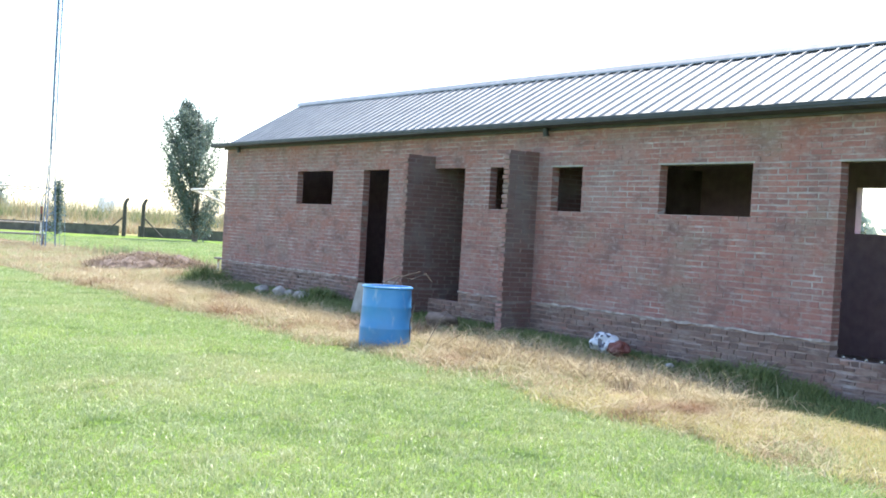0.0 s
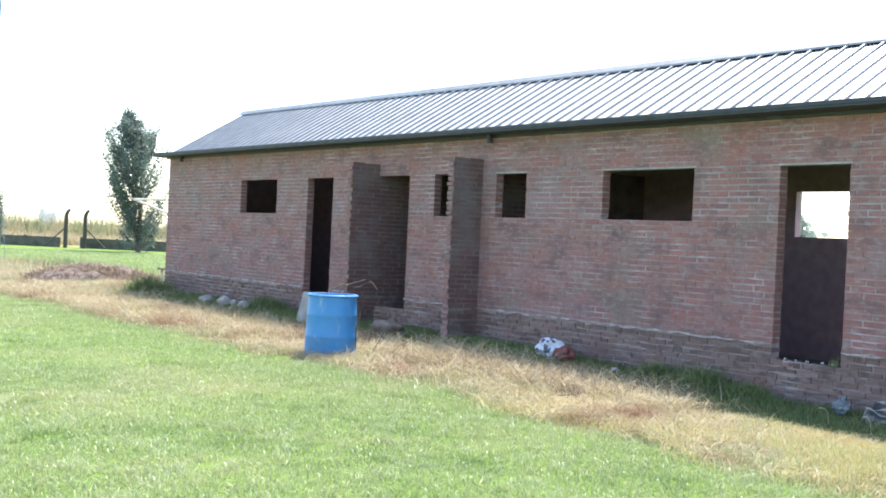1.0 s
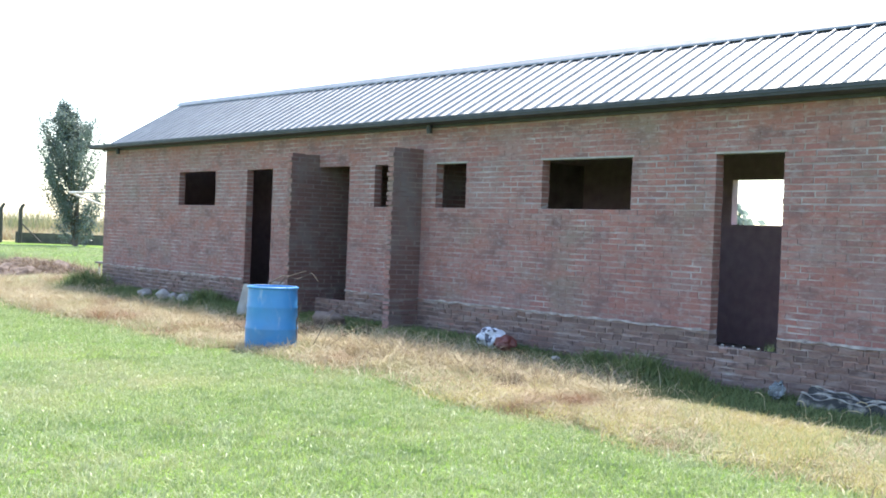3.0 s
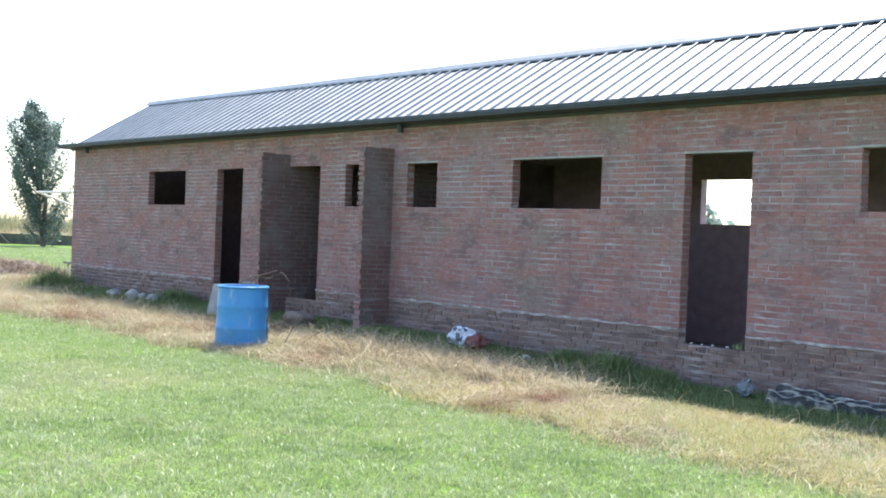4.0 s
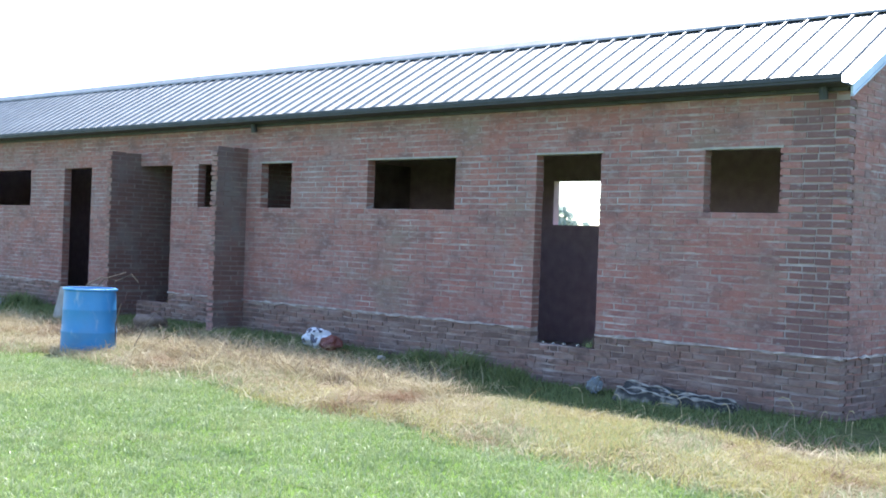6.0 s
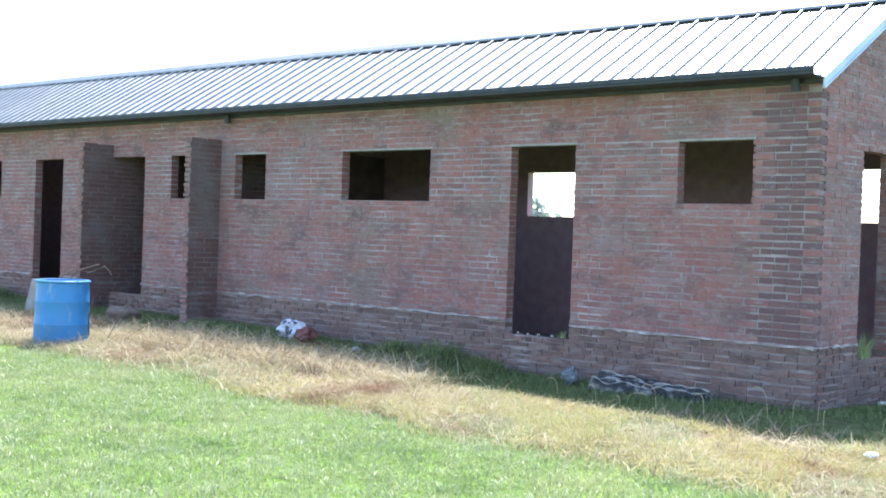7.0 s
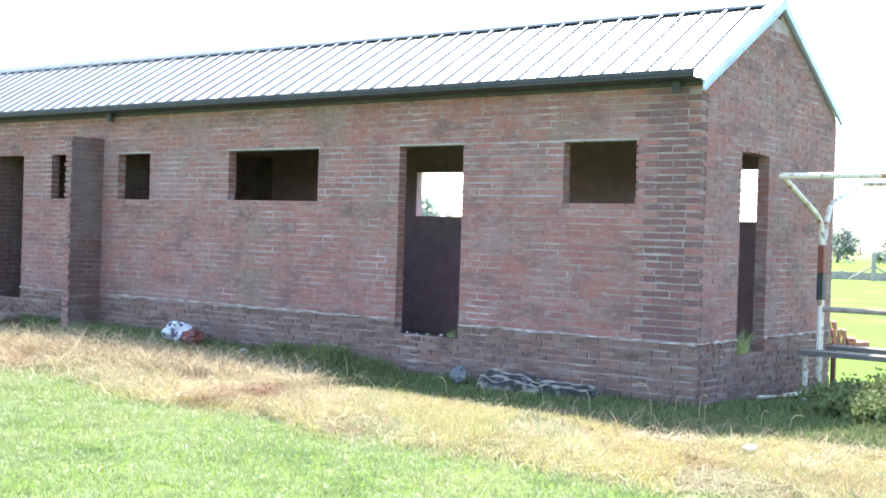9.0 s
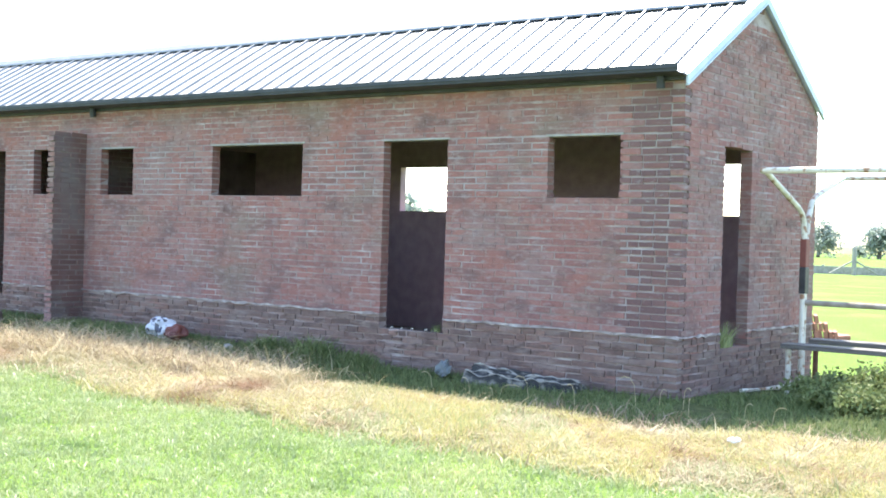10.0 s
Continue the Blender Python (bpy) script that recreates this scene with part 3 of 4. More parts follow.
def damp_course():
    """The pale irregular mortar line over the plinth, in lengths between the doors."""
    r = random.Random(8)
    def strip(u0, u1, place):
        bm = bmesh.new()
        pts, u = [], u0
        while u < u1:
            pts.append(u)
            u += r.uniform(0.06, 0.14)
        pts.append(u1)
        prev = None
        for u in pts:
            p, lo, hi = r.choice((0.010, 0.02, 0.032)) * r.uniform(0.7, 1.2), DAMP - 0.015 - r.uniform(-0.005, 0.020), DAMP + r.uniform(-0.010, 0.010)
            ring = [bm.verts.new(place(u, d, z)) for d, z in ((0.02, lo), (-p, lo), (-p * 0.7, hi), (0.02, hi))]
            if prev:
                for i in range(4):
                    bm.faces.new((prev[i], prev[(i + 1) % 4], ring[(i + 1) % 4], ring[i]))
            else:
                bm.faces.new(ring)
            prev = ring
        bm.faces.new(prev[::-1])
        bmesh.ops.recalc_face_normals(bm, faces=bm.faces)
        return bm
    f = lambda u, d, z: (u, d, z - 0.0013 * u)  # noqa: E731
    g = lambda u, d, z: (SKEW * u - d, u, z)  # noqa: E731
    for a, b in ((XL, -13.97), (-13.07, -11.74), (-10.73, -9.0), (-8.88, -3.63), (-2.735, 0.015)):
        part("damp_course", strip(a, b, f), M_DAMP, WALL_FRONT, "pale mortar line")
    for a, b in ((-0.015, 0.905), (1.58, YB)):
        part("damp_course", strip(a, b, g), M_DAMP, WALL_GABLE, "pale mortar line")


damp_course()


def lintels():
    """The pale strip of concrete that shows along the head of the openings."""
    for a, b, z0, z1 in FRONT[4:]:
        part("lintel", box(a - 0.03, b + 0.03, -0.0045, T - 0.01, HEAD - 0.012, HEAD + 0.012, bevel=0.003), M_CONC, WALL_FRONT, "thin pale concrete lintel strip")


lintels()


def pier(x1):
    """A cross wall of dark bricks that runs out through the front as a short screen with a ragged end."""
    p = part("cross_wall", box(x1 - T + 0.006, x1 - 0.006, -0.50, YB - T, -0.2, 2.72), M_DARKM, house, "dark brick cross wall ending in a short screen")
    co = Courses(int(-x1 * 10))
    place = lambda u, d, z: (x1 - d, u, z)  # noqa: E731
    for z0, z1, kind, odd in rows():
        if z1 > 2.79:
            break
        co.row(-0.52 - (0.014 if odd else 0.0), 1.6, z0, z1, [], -0.52 + 0.139 * odd, place, kind, lambda u, z: 0)
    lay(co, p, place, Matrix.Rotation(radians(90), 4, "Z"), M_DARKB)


pier(-11.61)
pier(-8.875)


# ---- roof ----
def roof():
    top = part("roof", box(XL - 0.1, XR + 0.05, RIDGE_Y - 0.05, RIDGE_Y + 0.05, RIDGE_Z - 0.16, RIDGE_Z - 0.05), M_RUST, house, "ribbed galvanised metal roof")
    pitch, ribs, n = 0.2525, 4, 20
    w = pitch * ribs
    prof = []
    for k in range(ribs):
        b = k * pitch
        prof += [(b, 0), (b + 0.060, 0), (b + 0.066, 0.005), (b + 0.076, 0.005), (b + 0.082, 0), (b + 0.128, 0), (b + 0.134, 0.005), (b + 0.144, 0.005), (b + 0.150, 0), (b + 0.205, 0), (b + 0.219, 0.027), (b + 0.242, 0.027), (b + 0.2524, 0)]
    slope = Vector((0, RIDGE_Y + OVER, RIDGE_Z - EAVE_Z))
    length = slope.length
    bm = bmesh.new()
    ring = prof + [(x, z - 0.003) for x, z in reversed(prof)]
    lo = [bm.verts.new((x, 0, z)) for x, z in ring]
    hi = [bm.verts.new((x, length, z)) for x, z in ring]
    for i in range(len(ring)):
        j = (i + 1) % len(ring)
        bm.faces.new((lo[i], lo[j], hi[j], hi[i]))
    m = len(prof)
    for i in range(m - 1):
        for row in (lo, hi):
            bm.faces.new((row[i], row[i + 1], row[2 * m - 2 - i], row[2 * m - 1 - i]))
    bmesh.ops.recalc_face_normals(bm, faces=bm.faces)
    me = bpy.data.meshes.new("roof_sheet")
    bm.to_mesh(me)
    bm.free()
    me.materials.append(M_ROOF)
    ang = math.atan2(slope.z, slope.y)
    for i in range(n):
        x = XR + 0.02 - (i + 1) * w
        for side in (0, 1):
            s = new("roof_sheet", me)
            s.parent = top
            if side == 0:
                s.matrix_basis = Matrix.Translation((x, -OVER, EAVE_Z)) @ Matrix.Rotation(ang, 4, "X")
            else:
                s.matrix_basis = Matrix.Translation((x + w, 2 * RIDGE_Y + OVER, EAVE_Z)) @ Matrix.Rotation(math.pi, 4, "Z") @ Matrix.Rotation(ang, 4, "X")
    bm = bmesh.new()
    x0, x1 = XR + 0.02 - n * w, XR + 0.10
    sl = (RIDGE_Z - EAVE_Z) / (RIDGE_Y + OVER)
    sec = [(-0.098, -0.098 * sl + 0.030), (-0.102, -0.102 * sl + 0.030), (-0.096, -0.096 * sl + 0.052), (-0.025, 0.070), (0.025, 0.070), (0.096, -0.096 * sl + 0.052), (0.102, -0.102 * sl + 0.030), (0.098, -0.098 * sl + 0.030), (0, 0.038)]
    a = [bm.verts.new((x0, RIDGE_Y + y, RIDGE_Z + z)) for y, z in sec]
    b = [bm.verts.new((x1, RIDGE_Y + y, RIDGE_Z + z)) for y, z in sec]
    for i in range(len(sec)):
        bm.faces.new((a[i], a[(i + 1) % len(sec)], b[(i + 1) % len(sec)], b[i]))
    bm.faces.new(a)
    bm.faces.new(b[::-1])
    bmesh.ops.recalc_face_normals(bm, faces=bm.faces)
    part("ridge_cap", bm, M_ROOF, top, "bright folded ridge cap")
    # gutter: an open dark box with a rolled lip
    bm = bmesh.new()
    gx0, gx1 = XL - 0.30, XR + 0.03
    sec = [(-0.17, 3.07), (-0.265, 3.07), (-0.265, 3.135), (-0.285, 3.142), (-0.288, 3.10), (-0.276, 3.098), (-0.276, 3.072), (-0.25, 3.062), (-0.13, 3.055), (-0.06, 3.055), (-0.06, 3.07)]
    a = [bm.verts.new((gx0, y, z)) for y, z in sec]
    b = [bm.verts.new((gx1, y, z)) for y, z in sec]
    for i in range(len(sec)):
        bm.faces.new((a[i], a[(i + 1) % len(sec)], b[(i + 1) % len(sec)], b[i]))
    bm.faces.new(a)
    bm.faces.new(b[::-1])
    bmesh.ops.recalc_face_normals(bm, faces=bm.faces)
    eaves = [part("gutter", bm, M_GUTTER, house, "dark painted metal gutter"),
             part("soffit_board", box(XL - 0.05, XR, -0.055, -0.006, 3.02, 3.09), M_GUTTER, house)]
    for x in (-8.64, -19.35, -0.22):
        eaves.append(part("downpipe_stub", tube([(x, -0.11, 3.06), (x, -0.10, 3.0), (x, -0.09, 2.94)], 0.042, 10), M_GUTTER, house))
    for sgn in (-1, 1):
        bm = bmesh.new()
        for (xa, xb, dz0, dz1) in ((XR + 0.010, XR + 0.030, -0.055, 0.040), (XR - 0.12, XR + 0.030, 0.036, 0.046), (XR + 0.008, XR + 0.040, -0.062, -0.046)):
            vs = []
            for y, z in ((RIDGE_Y + sgn * (RIDGE_Y + 0.06), EAVE_Z - 0.006), (RIDGE_Y, RIDGE_Z)):
                vs += [bm.verts.new((x + SKEW * y, y, z + d)) for x, d in ((xa, dz0), (xb, dz0), (xb, dz1), (xa, dz1))]
            p, q = vs[:4], vs[4:]
            for i in range(4):
                bm.faces.new((p[i], p[(i + 1) % 4], q[(i + 1) % 4], q[i]))
            bm.faces.new(p)
            bm.faces.new(q[::-1])
        bmesh.ops.recalc_face_normals(bm, faces=bm.faces)
        part("verge_flashing", bm, M_TRIM, top, "blue-grey folded metal verge trim")
    top.matrix_basis = Matrix.Rotation(TILT, 4, "Y")
    for ob in eaves:
        ob.matrix_basis = pose(0, 0, 0.01, 0, 0.07, 0)


roof()


# ---- things by the wall ----
def drum(x, y):
    h, rad = 0.82, 0.318
    d = empty("plastic_drum", (x, y, height(x, y) - 0.02), label="faded blue plastic drum with its top cut off", category="drum")
    bm = bmesh.new()
    prof = [(0.0, 0.0), (0.96, 0.0), (1.03, 0.02), (1.045, 0.06), (1.035, 0.26), (1.05, 0.275), (1.05, 0.295), (1.03, 0.31), (1.0, 0.53), (1.012, 0.545), (1.012, 0.565), (0.995, 0.58), (0.975, h - 0.03), (0.965, h), (0.90, h), (0.90, h - 0.05), (0.90, 0.04), (0.0, 0.04)]
    seg = 40
    rings = []
    for i, (s, z) in enumerate(prof):
        if s == 0:
            rings.append([bm.verts.new((0, 0, z))])
        else:
            rings.append([bm.verts.new((rad * s * math.cos(k * 2 * math.pi / seg) * (1 + 0.012 * math.sin(3 * k * 2 * math.pi / seg)), rad * s * math.sin(k * 2 * math.pi / seg), z)) for k in range(seg)])
    for a, b in zip(rings, rings[1:]):
        for k in range(seg):
            k2 = (k + 1) % seg
            f = [a[0] if len(a) == 1 else a[k], *([] if len(a) == 1 else [a[k2]]), *([b[0]] if len(b) == 1 else [b[k2], b[k]])]
            bm.faces.new(f)
    bmesh.ops.recalc_face_normals(bm, faces=bm.faces)
    part("body", bm, M_BLUE, d, smooth=True)
    bm = bmesh.new()
    pts = [(rad * 0.985 * math.cos(a), rad * 0.985 * math.sin(a), h - 0.02) for a in np.linspace(0, 2 * math.pi, 41)]
    add_tube(bm, pts, 0.016, 6)
    part("rim", bm, M_BLUE, d, "lighter blue rolled rim", smooth=True)


drum(-8.41, -2.69)


def rock(x, y, s, material=None, label="pale rounded stone lying in front of the wall", flat=0.65, name="stone"):
    r = random.Random(int(x * 100))
    bm = bmesh.new()
    bmesh.ops.create_icosphere(bm, subdivisions=3, radius=s)
    for v in bm.verts:
        k = 1 + 0.5 * noise.noise(v.co * (1.3 / s) + Vector((x, y, 0))) + 0.12 * noise.noise(v.co * (4 / s))
        v.co = Vector((v.co.x * k, v.co.y * k * 0.85, v.co.z * k * flat))
    ob = finish(name, bm, material or M_STONE, smooth=True)
    ob.matrix_world = pose(x, y, height(x, y) + s * flat * 0.5, 0, 0, r.uniform(0, 360))
    return tagged(ob, label, "stone")


# Placed along the camera's sight lines, which leaves them short of the wall.
for x, y, s in ((-16.26, -0.79, 0.14), (-15.54, -0.75, 0.16), (-15.29, -0.68, 0.11), (-14.62, -0.76, 0.15), (-9.77, -0.92, 0.22), (-5.52, -0.48, 0.065)):
    rock(x, y, s) if x != -9.77 else rock(x, y, s, M_SOIL, "brown clod of earth lying in the straw")


for k, (x, w) in enumerate(((-3.47, 0.03), (-3.34, 0.022), (-3.20, 0.026), (-3.02, 0.03), (-2.90, 0.02))):
    bit = rock(x, 0.04 + 0.01 * k, w * 0.7, M_CONC, "small pale rubble lying on the door sill", name="rubble")
    bit.location.z = 0.436 + w * 0.4


def slab():
    bm = box(-0.14, 0.14, -0.05, 0.05, 0, 0.52, bevel=0.03)
    ob = finish("broken_slab", bm, M_CONC)
    ob.matrix_world = pose(-12.08, -1.02, height(-12.08, -1.02) - 0.03, -14, 6, 30)
    tagged(ob, "grey broken concrete slab leaning near the doorway", "slab")


slab()


def branch(name, pts, rad, label):
    ob = finish(name, tube(pts, [rad * (1 - 0.6 * i / (len(pts) - 1)) for i in range(len(pts))], 6), M_TWIG)
    tagged(ob, label, "branch")


branch("dry_branch", [(-9.29, -2.34, 0.02), (-9.17, -2.29, 0.80), (-9.06, -2.15, 0.90), (-8.94, -2.0, 0.86), (-8.81, -1.86, 0.95), (-8.77, -1.78, 0.84)], 0.014, "bare dry branch standing behind the drum")
branch("dry_branch", [(-9.75, -1.9, 0.02), (-9.62, -1.95, 0.66), (-9.5, -1.85, 0.86), (-9.2, -1.7, 0.96)], 0.012, "bare dry branch standing behind the drum")
branch("dry_branch", [(-8.19, -2.46, 0.02), (-8.12, -2.50, 0.38), (-8.08, -2.46, 0.62)], 0.013, "bare pale stick standing beside the drum")
branch("dry_branch", [(-8.05, -2.3, 0.05), (-7.9, -2.2, 0.40), (-7.72, -2.1, 0.62), (-7.6, -2.0, 0.78)], 0.006, "bare dry twig leaning out of the straw")
branch("dry_branch", [(-7.9, -2.2, 0.05), (-7.7, -2.1, 0.20), (-7.5, -2.0, 0.32), (-7.4, -1.9, 0.36)], 0.005, "bent dry twig in the straw")


def curled_stalk(x, y, h, turn, reach):
    """A dead seed stalk that stands up and curls over at its tip."""
    c, q = math.cos(turn), math.sin(turn)
    z = height(x, y)
    path = [(0, 0), (0.08, 0.45), (0.14, 0.75), (0.40, 0.97), (0.75, 1.0), (1.0, 0.90)]
    pts = [(x + c * reach * u, y + q * reach * u, z + h * v) for u, v in path]
    ob = finish("grass_stalk", tube(pts, [0.003, 0.003, 0.0025, 0.003, 0.005, 0.002], 5), M_STRAWL)
    tagged(ob, "pale curled dry grass stalk in the shade beside the wall", "stalk", group="curled stalks")


for x, y, h, turn, reach in ((-0.02, -0.80, 0.27, 2.9, 0.20), (-0.93, -1.15, 0.22, 3.0, 0.17), (-0.42, -1.20, 0.20, 2.7, 0.13), (-1.62, -1.10, 0.14, 2.9, 0.12), (-2.10, -1.05, 0.15, 3.1, 0.14), (-1.22, -1.30, 0.10, 2.6, 0.09), (0.12, -0.62, 0.17, 0.4, 0.06), (0.32, -0.55, 0.20, -0.3, 0.09), (0.55, -0.95, 0.15, 1.9, 0.12), (-1.25, -1.15, 0.13, 0.2, 0.2),
                             (0.95, -0.7, 0.14, 0.1, 0.07), (1.25, -0.85, 0.15, 0.6, 0.12)):
    curled_stalk(x, y, h, turn, reach)
branch("stick", [(-0.10, -0.42, 0.0), (-0.02, -0.44, 0.10), (0.06, -0.45, 0.19)], 0.013, "bleached broken stick leaning at the corner")


def bag():
    b = empty("plastic_bag", (-6.56, -0.53, height(-6.56, -0.53)), label="crumpled white and dark plastic bag with red contents", category="bag")
    def lump(name, at, s, material, seed):
        bm = bmesh.new()
        bmesh.ops.create_icosphere(bm, subdivisions=4, radius=1)
        for v in bm.verts:
            k = 1 + 0.35 * noise.noise(v.co * 1.7 + Vector((seed, 0, 0))) + 0.16 * abs(noise.noise(v.co * 5 + Vector((0, seed, 0))))
            v.co = Vector((v.co.x * s[0] * k, v.co.y * s[1] * k, v.co.z * s[2] * k)) + Vector(at)
        part(name, bm, material, b)
    lump("sack", (-0.06, 0, 0.12), (0.21, 0.15, 0.13), M_BAGW, 2)
    lump("contents", (0.19, 0.0, 0.08), (0.13, 0.13, 0.09), M_BAGR, 5)


bag()


def bottle():
    bt = empty("plastic_bottle", (-2.51, -0.30, height(-2.51, -0.30)), label="crushed clear plastic bottle lying in the grass", category="bottle")
    bm = bmesh.new()
    bmesh.ops.create_icosphere(bm, subdivisions=3, radius=1)
    for v in bm.verts:
        k = 1 + 0.25 * noise.noise(v.co * 2.2)
        v.co = Vector((v.co.x * 0.09 * k, v.co.y * 0.07 * k, 0.09 + v.co.z * 0.085 * k))
    part("body", bm, M_BOTTLE, bt)
    part("neck", tube([(0.03, 0, 0.15), (0.06, 0, 0.19)], [0.03, 0.016], 10), M_BOTTLE, bt)


bottle()


def tarp():
    tp = empty("folded_tarp", (-1.49, -0.34, height(-1.49, -0.34)), label="dirty folded dark tarpaulin with pale ridges lying by the wall", category="tarp")
    def surf(u, v):
        return 0.03 + 0.13 * max(0, math.sin(math.pi * v)) ** 0.7 * (1 - 0.62 * u) + 0.025 * math.sin(v * 15 + 3 * noise.noise((u * 3, v, 0))) + 0.035 * noise.noise((u * 7, v * 4, 3))
    bm = bmesh.new()
    nx, ny = 40, 14
    g = []
    for j in range(ny):
        for i in range(nx):
            u, v = i / (nx - 1), j / (ny - 1)
            x = (u - 0.5) * 1.25
            yy = 0.21 - (1 - v) * 0.42 * (1 - 0.35 * u)
            z = surf(u, v)
            if j in (0, ny - 1) or i in (0, nx - 1):
                z = 0.0
            g.append(bm.verts.new((x, yy + 0.03 * noise.noise((u * 4, v * 2, 7)), max(0, z))))
    for j in range(ny - 1):
        for i in range(nx - 1):
            bm.faces.new((g[j * nx + i], g[j * nx + i + 1], g[(j + 1) * nx + i + 1], g[(j + 1) * nx + i]))
    part("sheet", bm, M_TARP, tp)
    for k in range(8):
        pts = []
        for i in range(44):
            u = i / 43
            v = 0.12 + 0.095 * k + (0.016 * math.sin(u * 31 + 2.3 * k) + 0.05 * noise.noise((u * 9, k * 2.7, 1))) * (1 - 0.3 * u)
            pts.append(((u - 0.5) * 1.2, 0.21 - (1 - v) * 0.42 * (1 - 0.35 * u), surf(u, v) + 0.004))
        part("fold", tube(pts, [0.008 + 0.005 * math.sin(i * 1.3 + k) for i in range(44)], 6), M_BLACK if k % 2 else M_TARPL, tp, "black fold" if k % 2 else "pale worn fold")



tarp()


# ---- shelters: forked posts with roof bars, benches and back rail ----
def shelter():
    s = empty("bench_shelter", (0.50, 2.02, -0.06), label="open steel shelter frame with forked posts and plank benches", category="shelter", group="team shelters")
    for k, x in enumerate((0.0, 3.6)):
        p = part("post", tube([(x, -0.025, 0), (x, -0.025, 1.05)], 0.028, 10), M_WHITE, s, "chipped white steel post")
        part("post", tube([(x, 0.03, 0), (x, 0.03, 1.05)], 0.028, 10), M_WHITE, s, "chipped white steel post")
        part("black_band", box(x - 0.035, x + 0.035, -0.06, 0.062, 1.05, 1.33, bevel=0.012), M_BLACK, p)
        part("red_band", box(x - 0.034, x + 0.034, -0.059, 0.061, 1.33, 1.63, bevel=0.012), M_RED, p)
        for sgn in (-1, 1):
            pts = [(x, 0.03, 1.63), (x, 0.08, 1.85), (x, 0.18, 2.03), (x, 0.32, 2.10), (x, 1.27, 2.345)]
            if sgn < 0:
                pts = [(x, -0.03, 1.63), (x, -0.06, 1.80), (x, -0.12, 1.89), (x, -0.24, 1.95), (x, -1.23, 2.28)]
            part("arm", tube(pts, 0.03, 10), M_WHITE, s)
    for y, z in ((-1.23, 2.28), (1.27, 2.345)):
        part("roof_bar", tube([(-0.04, y, z), (3.62, y, z)], 0.032, 10), M_WHITE, s, "rust-chipped white steel bar")
    part("back_rail", tube([(0.0, 0.0, 0.955), (3.6, 0.0, 0.955)], 0.03, 10), M_RAIL, s, "weathered grey-brown back rail")
    for y in (-0.38, 0.48):
        part("bench_plank", box(-0.05, 3.7, y - 0.13, y + 0.13, 0.495, 0.545, bevel=0.006), M_PLANK, s, "weathered grey wooden plank")
        for x in (0.0, 3.5):
            part("bench_leg", tube([(x, y - 0.02, 0), (x, y - 0.02, 0.495)], 0.03, 8), M_WHITE if y < 0 else M_RUST, s)
    return s


first = shelter()
copy_thing(first, pose(-24.82, 2.27, -0.05))
copy_thing(first, pose(-43.53, 2.13, -0.05, 0, 0, -90))


def litter(x, y, s):
    bm = bmesh.new()
    bmesh.ops.create_icosphere(bm, subdivisions=3, radius=s)
    for v in bm.verts:
        k = 1 + 0.5 * noise.noise(v.co * (2.0 / s)) + 0.25 * noise.noise(v.co * (6 / s))
        v.co = Vector((v.co.x * k * 1.3, v.co.y * k, max(-0.02, v.co.z * k * 0.6)))
    ob = finish("paper_litter", bm, M_PAPER)
    ob.matrix_world = pose(x, y, height(x, y) + 0.09)
    tagged(ob, "crumpled white litter caught in the straw", "litter")


litter(1.50, -2.3, 0.035)


def white_pipe():
    ob = finish("plastic_pipe", tube([(0.12, 1.32, -0.02), (0.28, 1.9, -0.02), (0.40, 2.68, -0.02)], 0.025, 10), M_WHITE)
    tagged(ob, "white plastic pipe lying on the ground by the wall", "pipe")


white_pipe()


def brick_pile():
    pile = empty("brick_pile", (-1.68, 8.87, 0), 20, label="stacked pile of new red bricks on the lawn", category="brick pile")
    r = random.Random(5)
    me = UNIT["n"]
    for k in range(5):
        for i in range(12 - 2 * k):
            for j in range(2):
                b = new("brick", me[(i + j + k) % 5])
                b.parent = pile
                b.matrix_basis = (Matrix.Translation((-0.50 + i * 0.078 + r.uniform(-0.006, 0.006), -0.25 + j * 0.27 + r.uniform(-0.012, 0.012), 0.004 + k * 0.126))
                                  @ Matrix.Rotation(radians(90 + r.uniform(-3, 3)), 4, "Z") @ Matrix.Rotation(radians(90 - (9 if i > 5 else 3) + r.uniform(-3, 3)), 4, "X") @ Matrix.Diagonal((0.25, 0.12, 0.058, 1)))
    for k in range(5):
        b = new("brick", me[k % 5])
        b.parent = pile
        b.matrix_basis = Matrix.Translation((0.44 + 0.05 * (k % 3), -0.28 + 0.14 * k, 0.004)) @ Matrix.Rotation(r.uniform(0, 3), 4, "Z") @ Matrix.Rotation(r.uniform(-0.12, 0.12), 4, "X") @ Matrix.Diagonal((0.25, 0.12, 0.058, 1))


brick_pile()


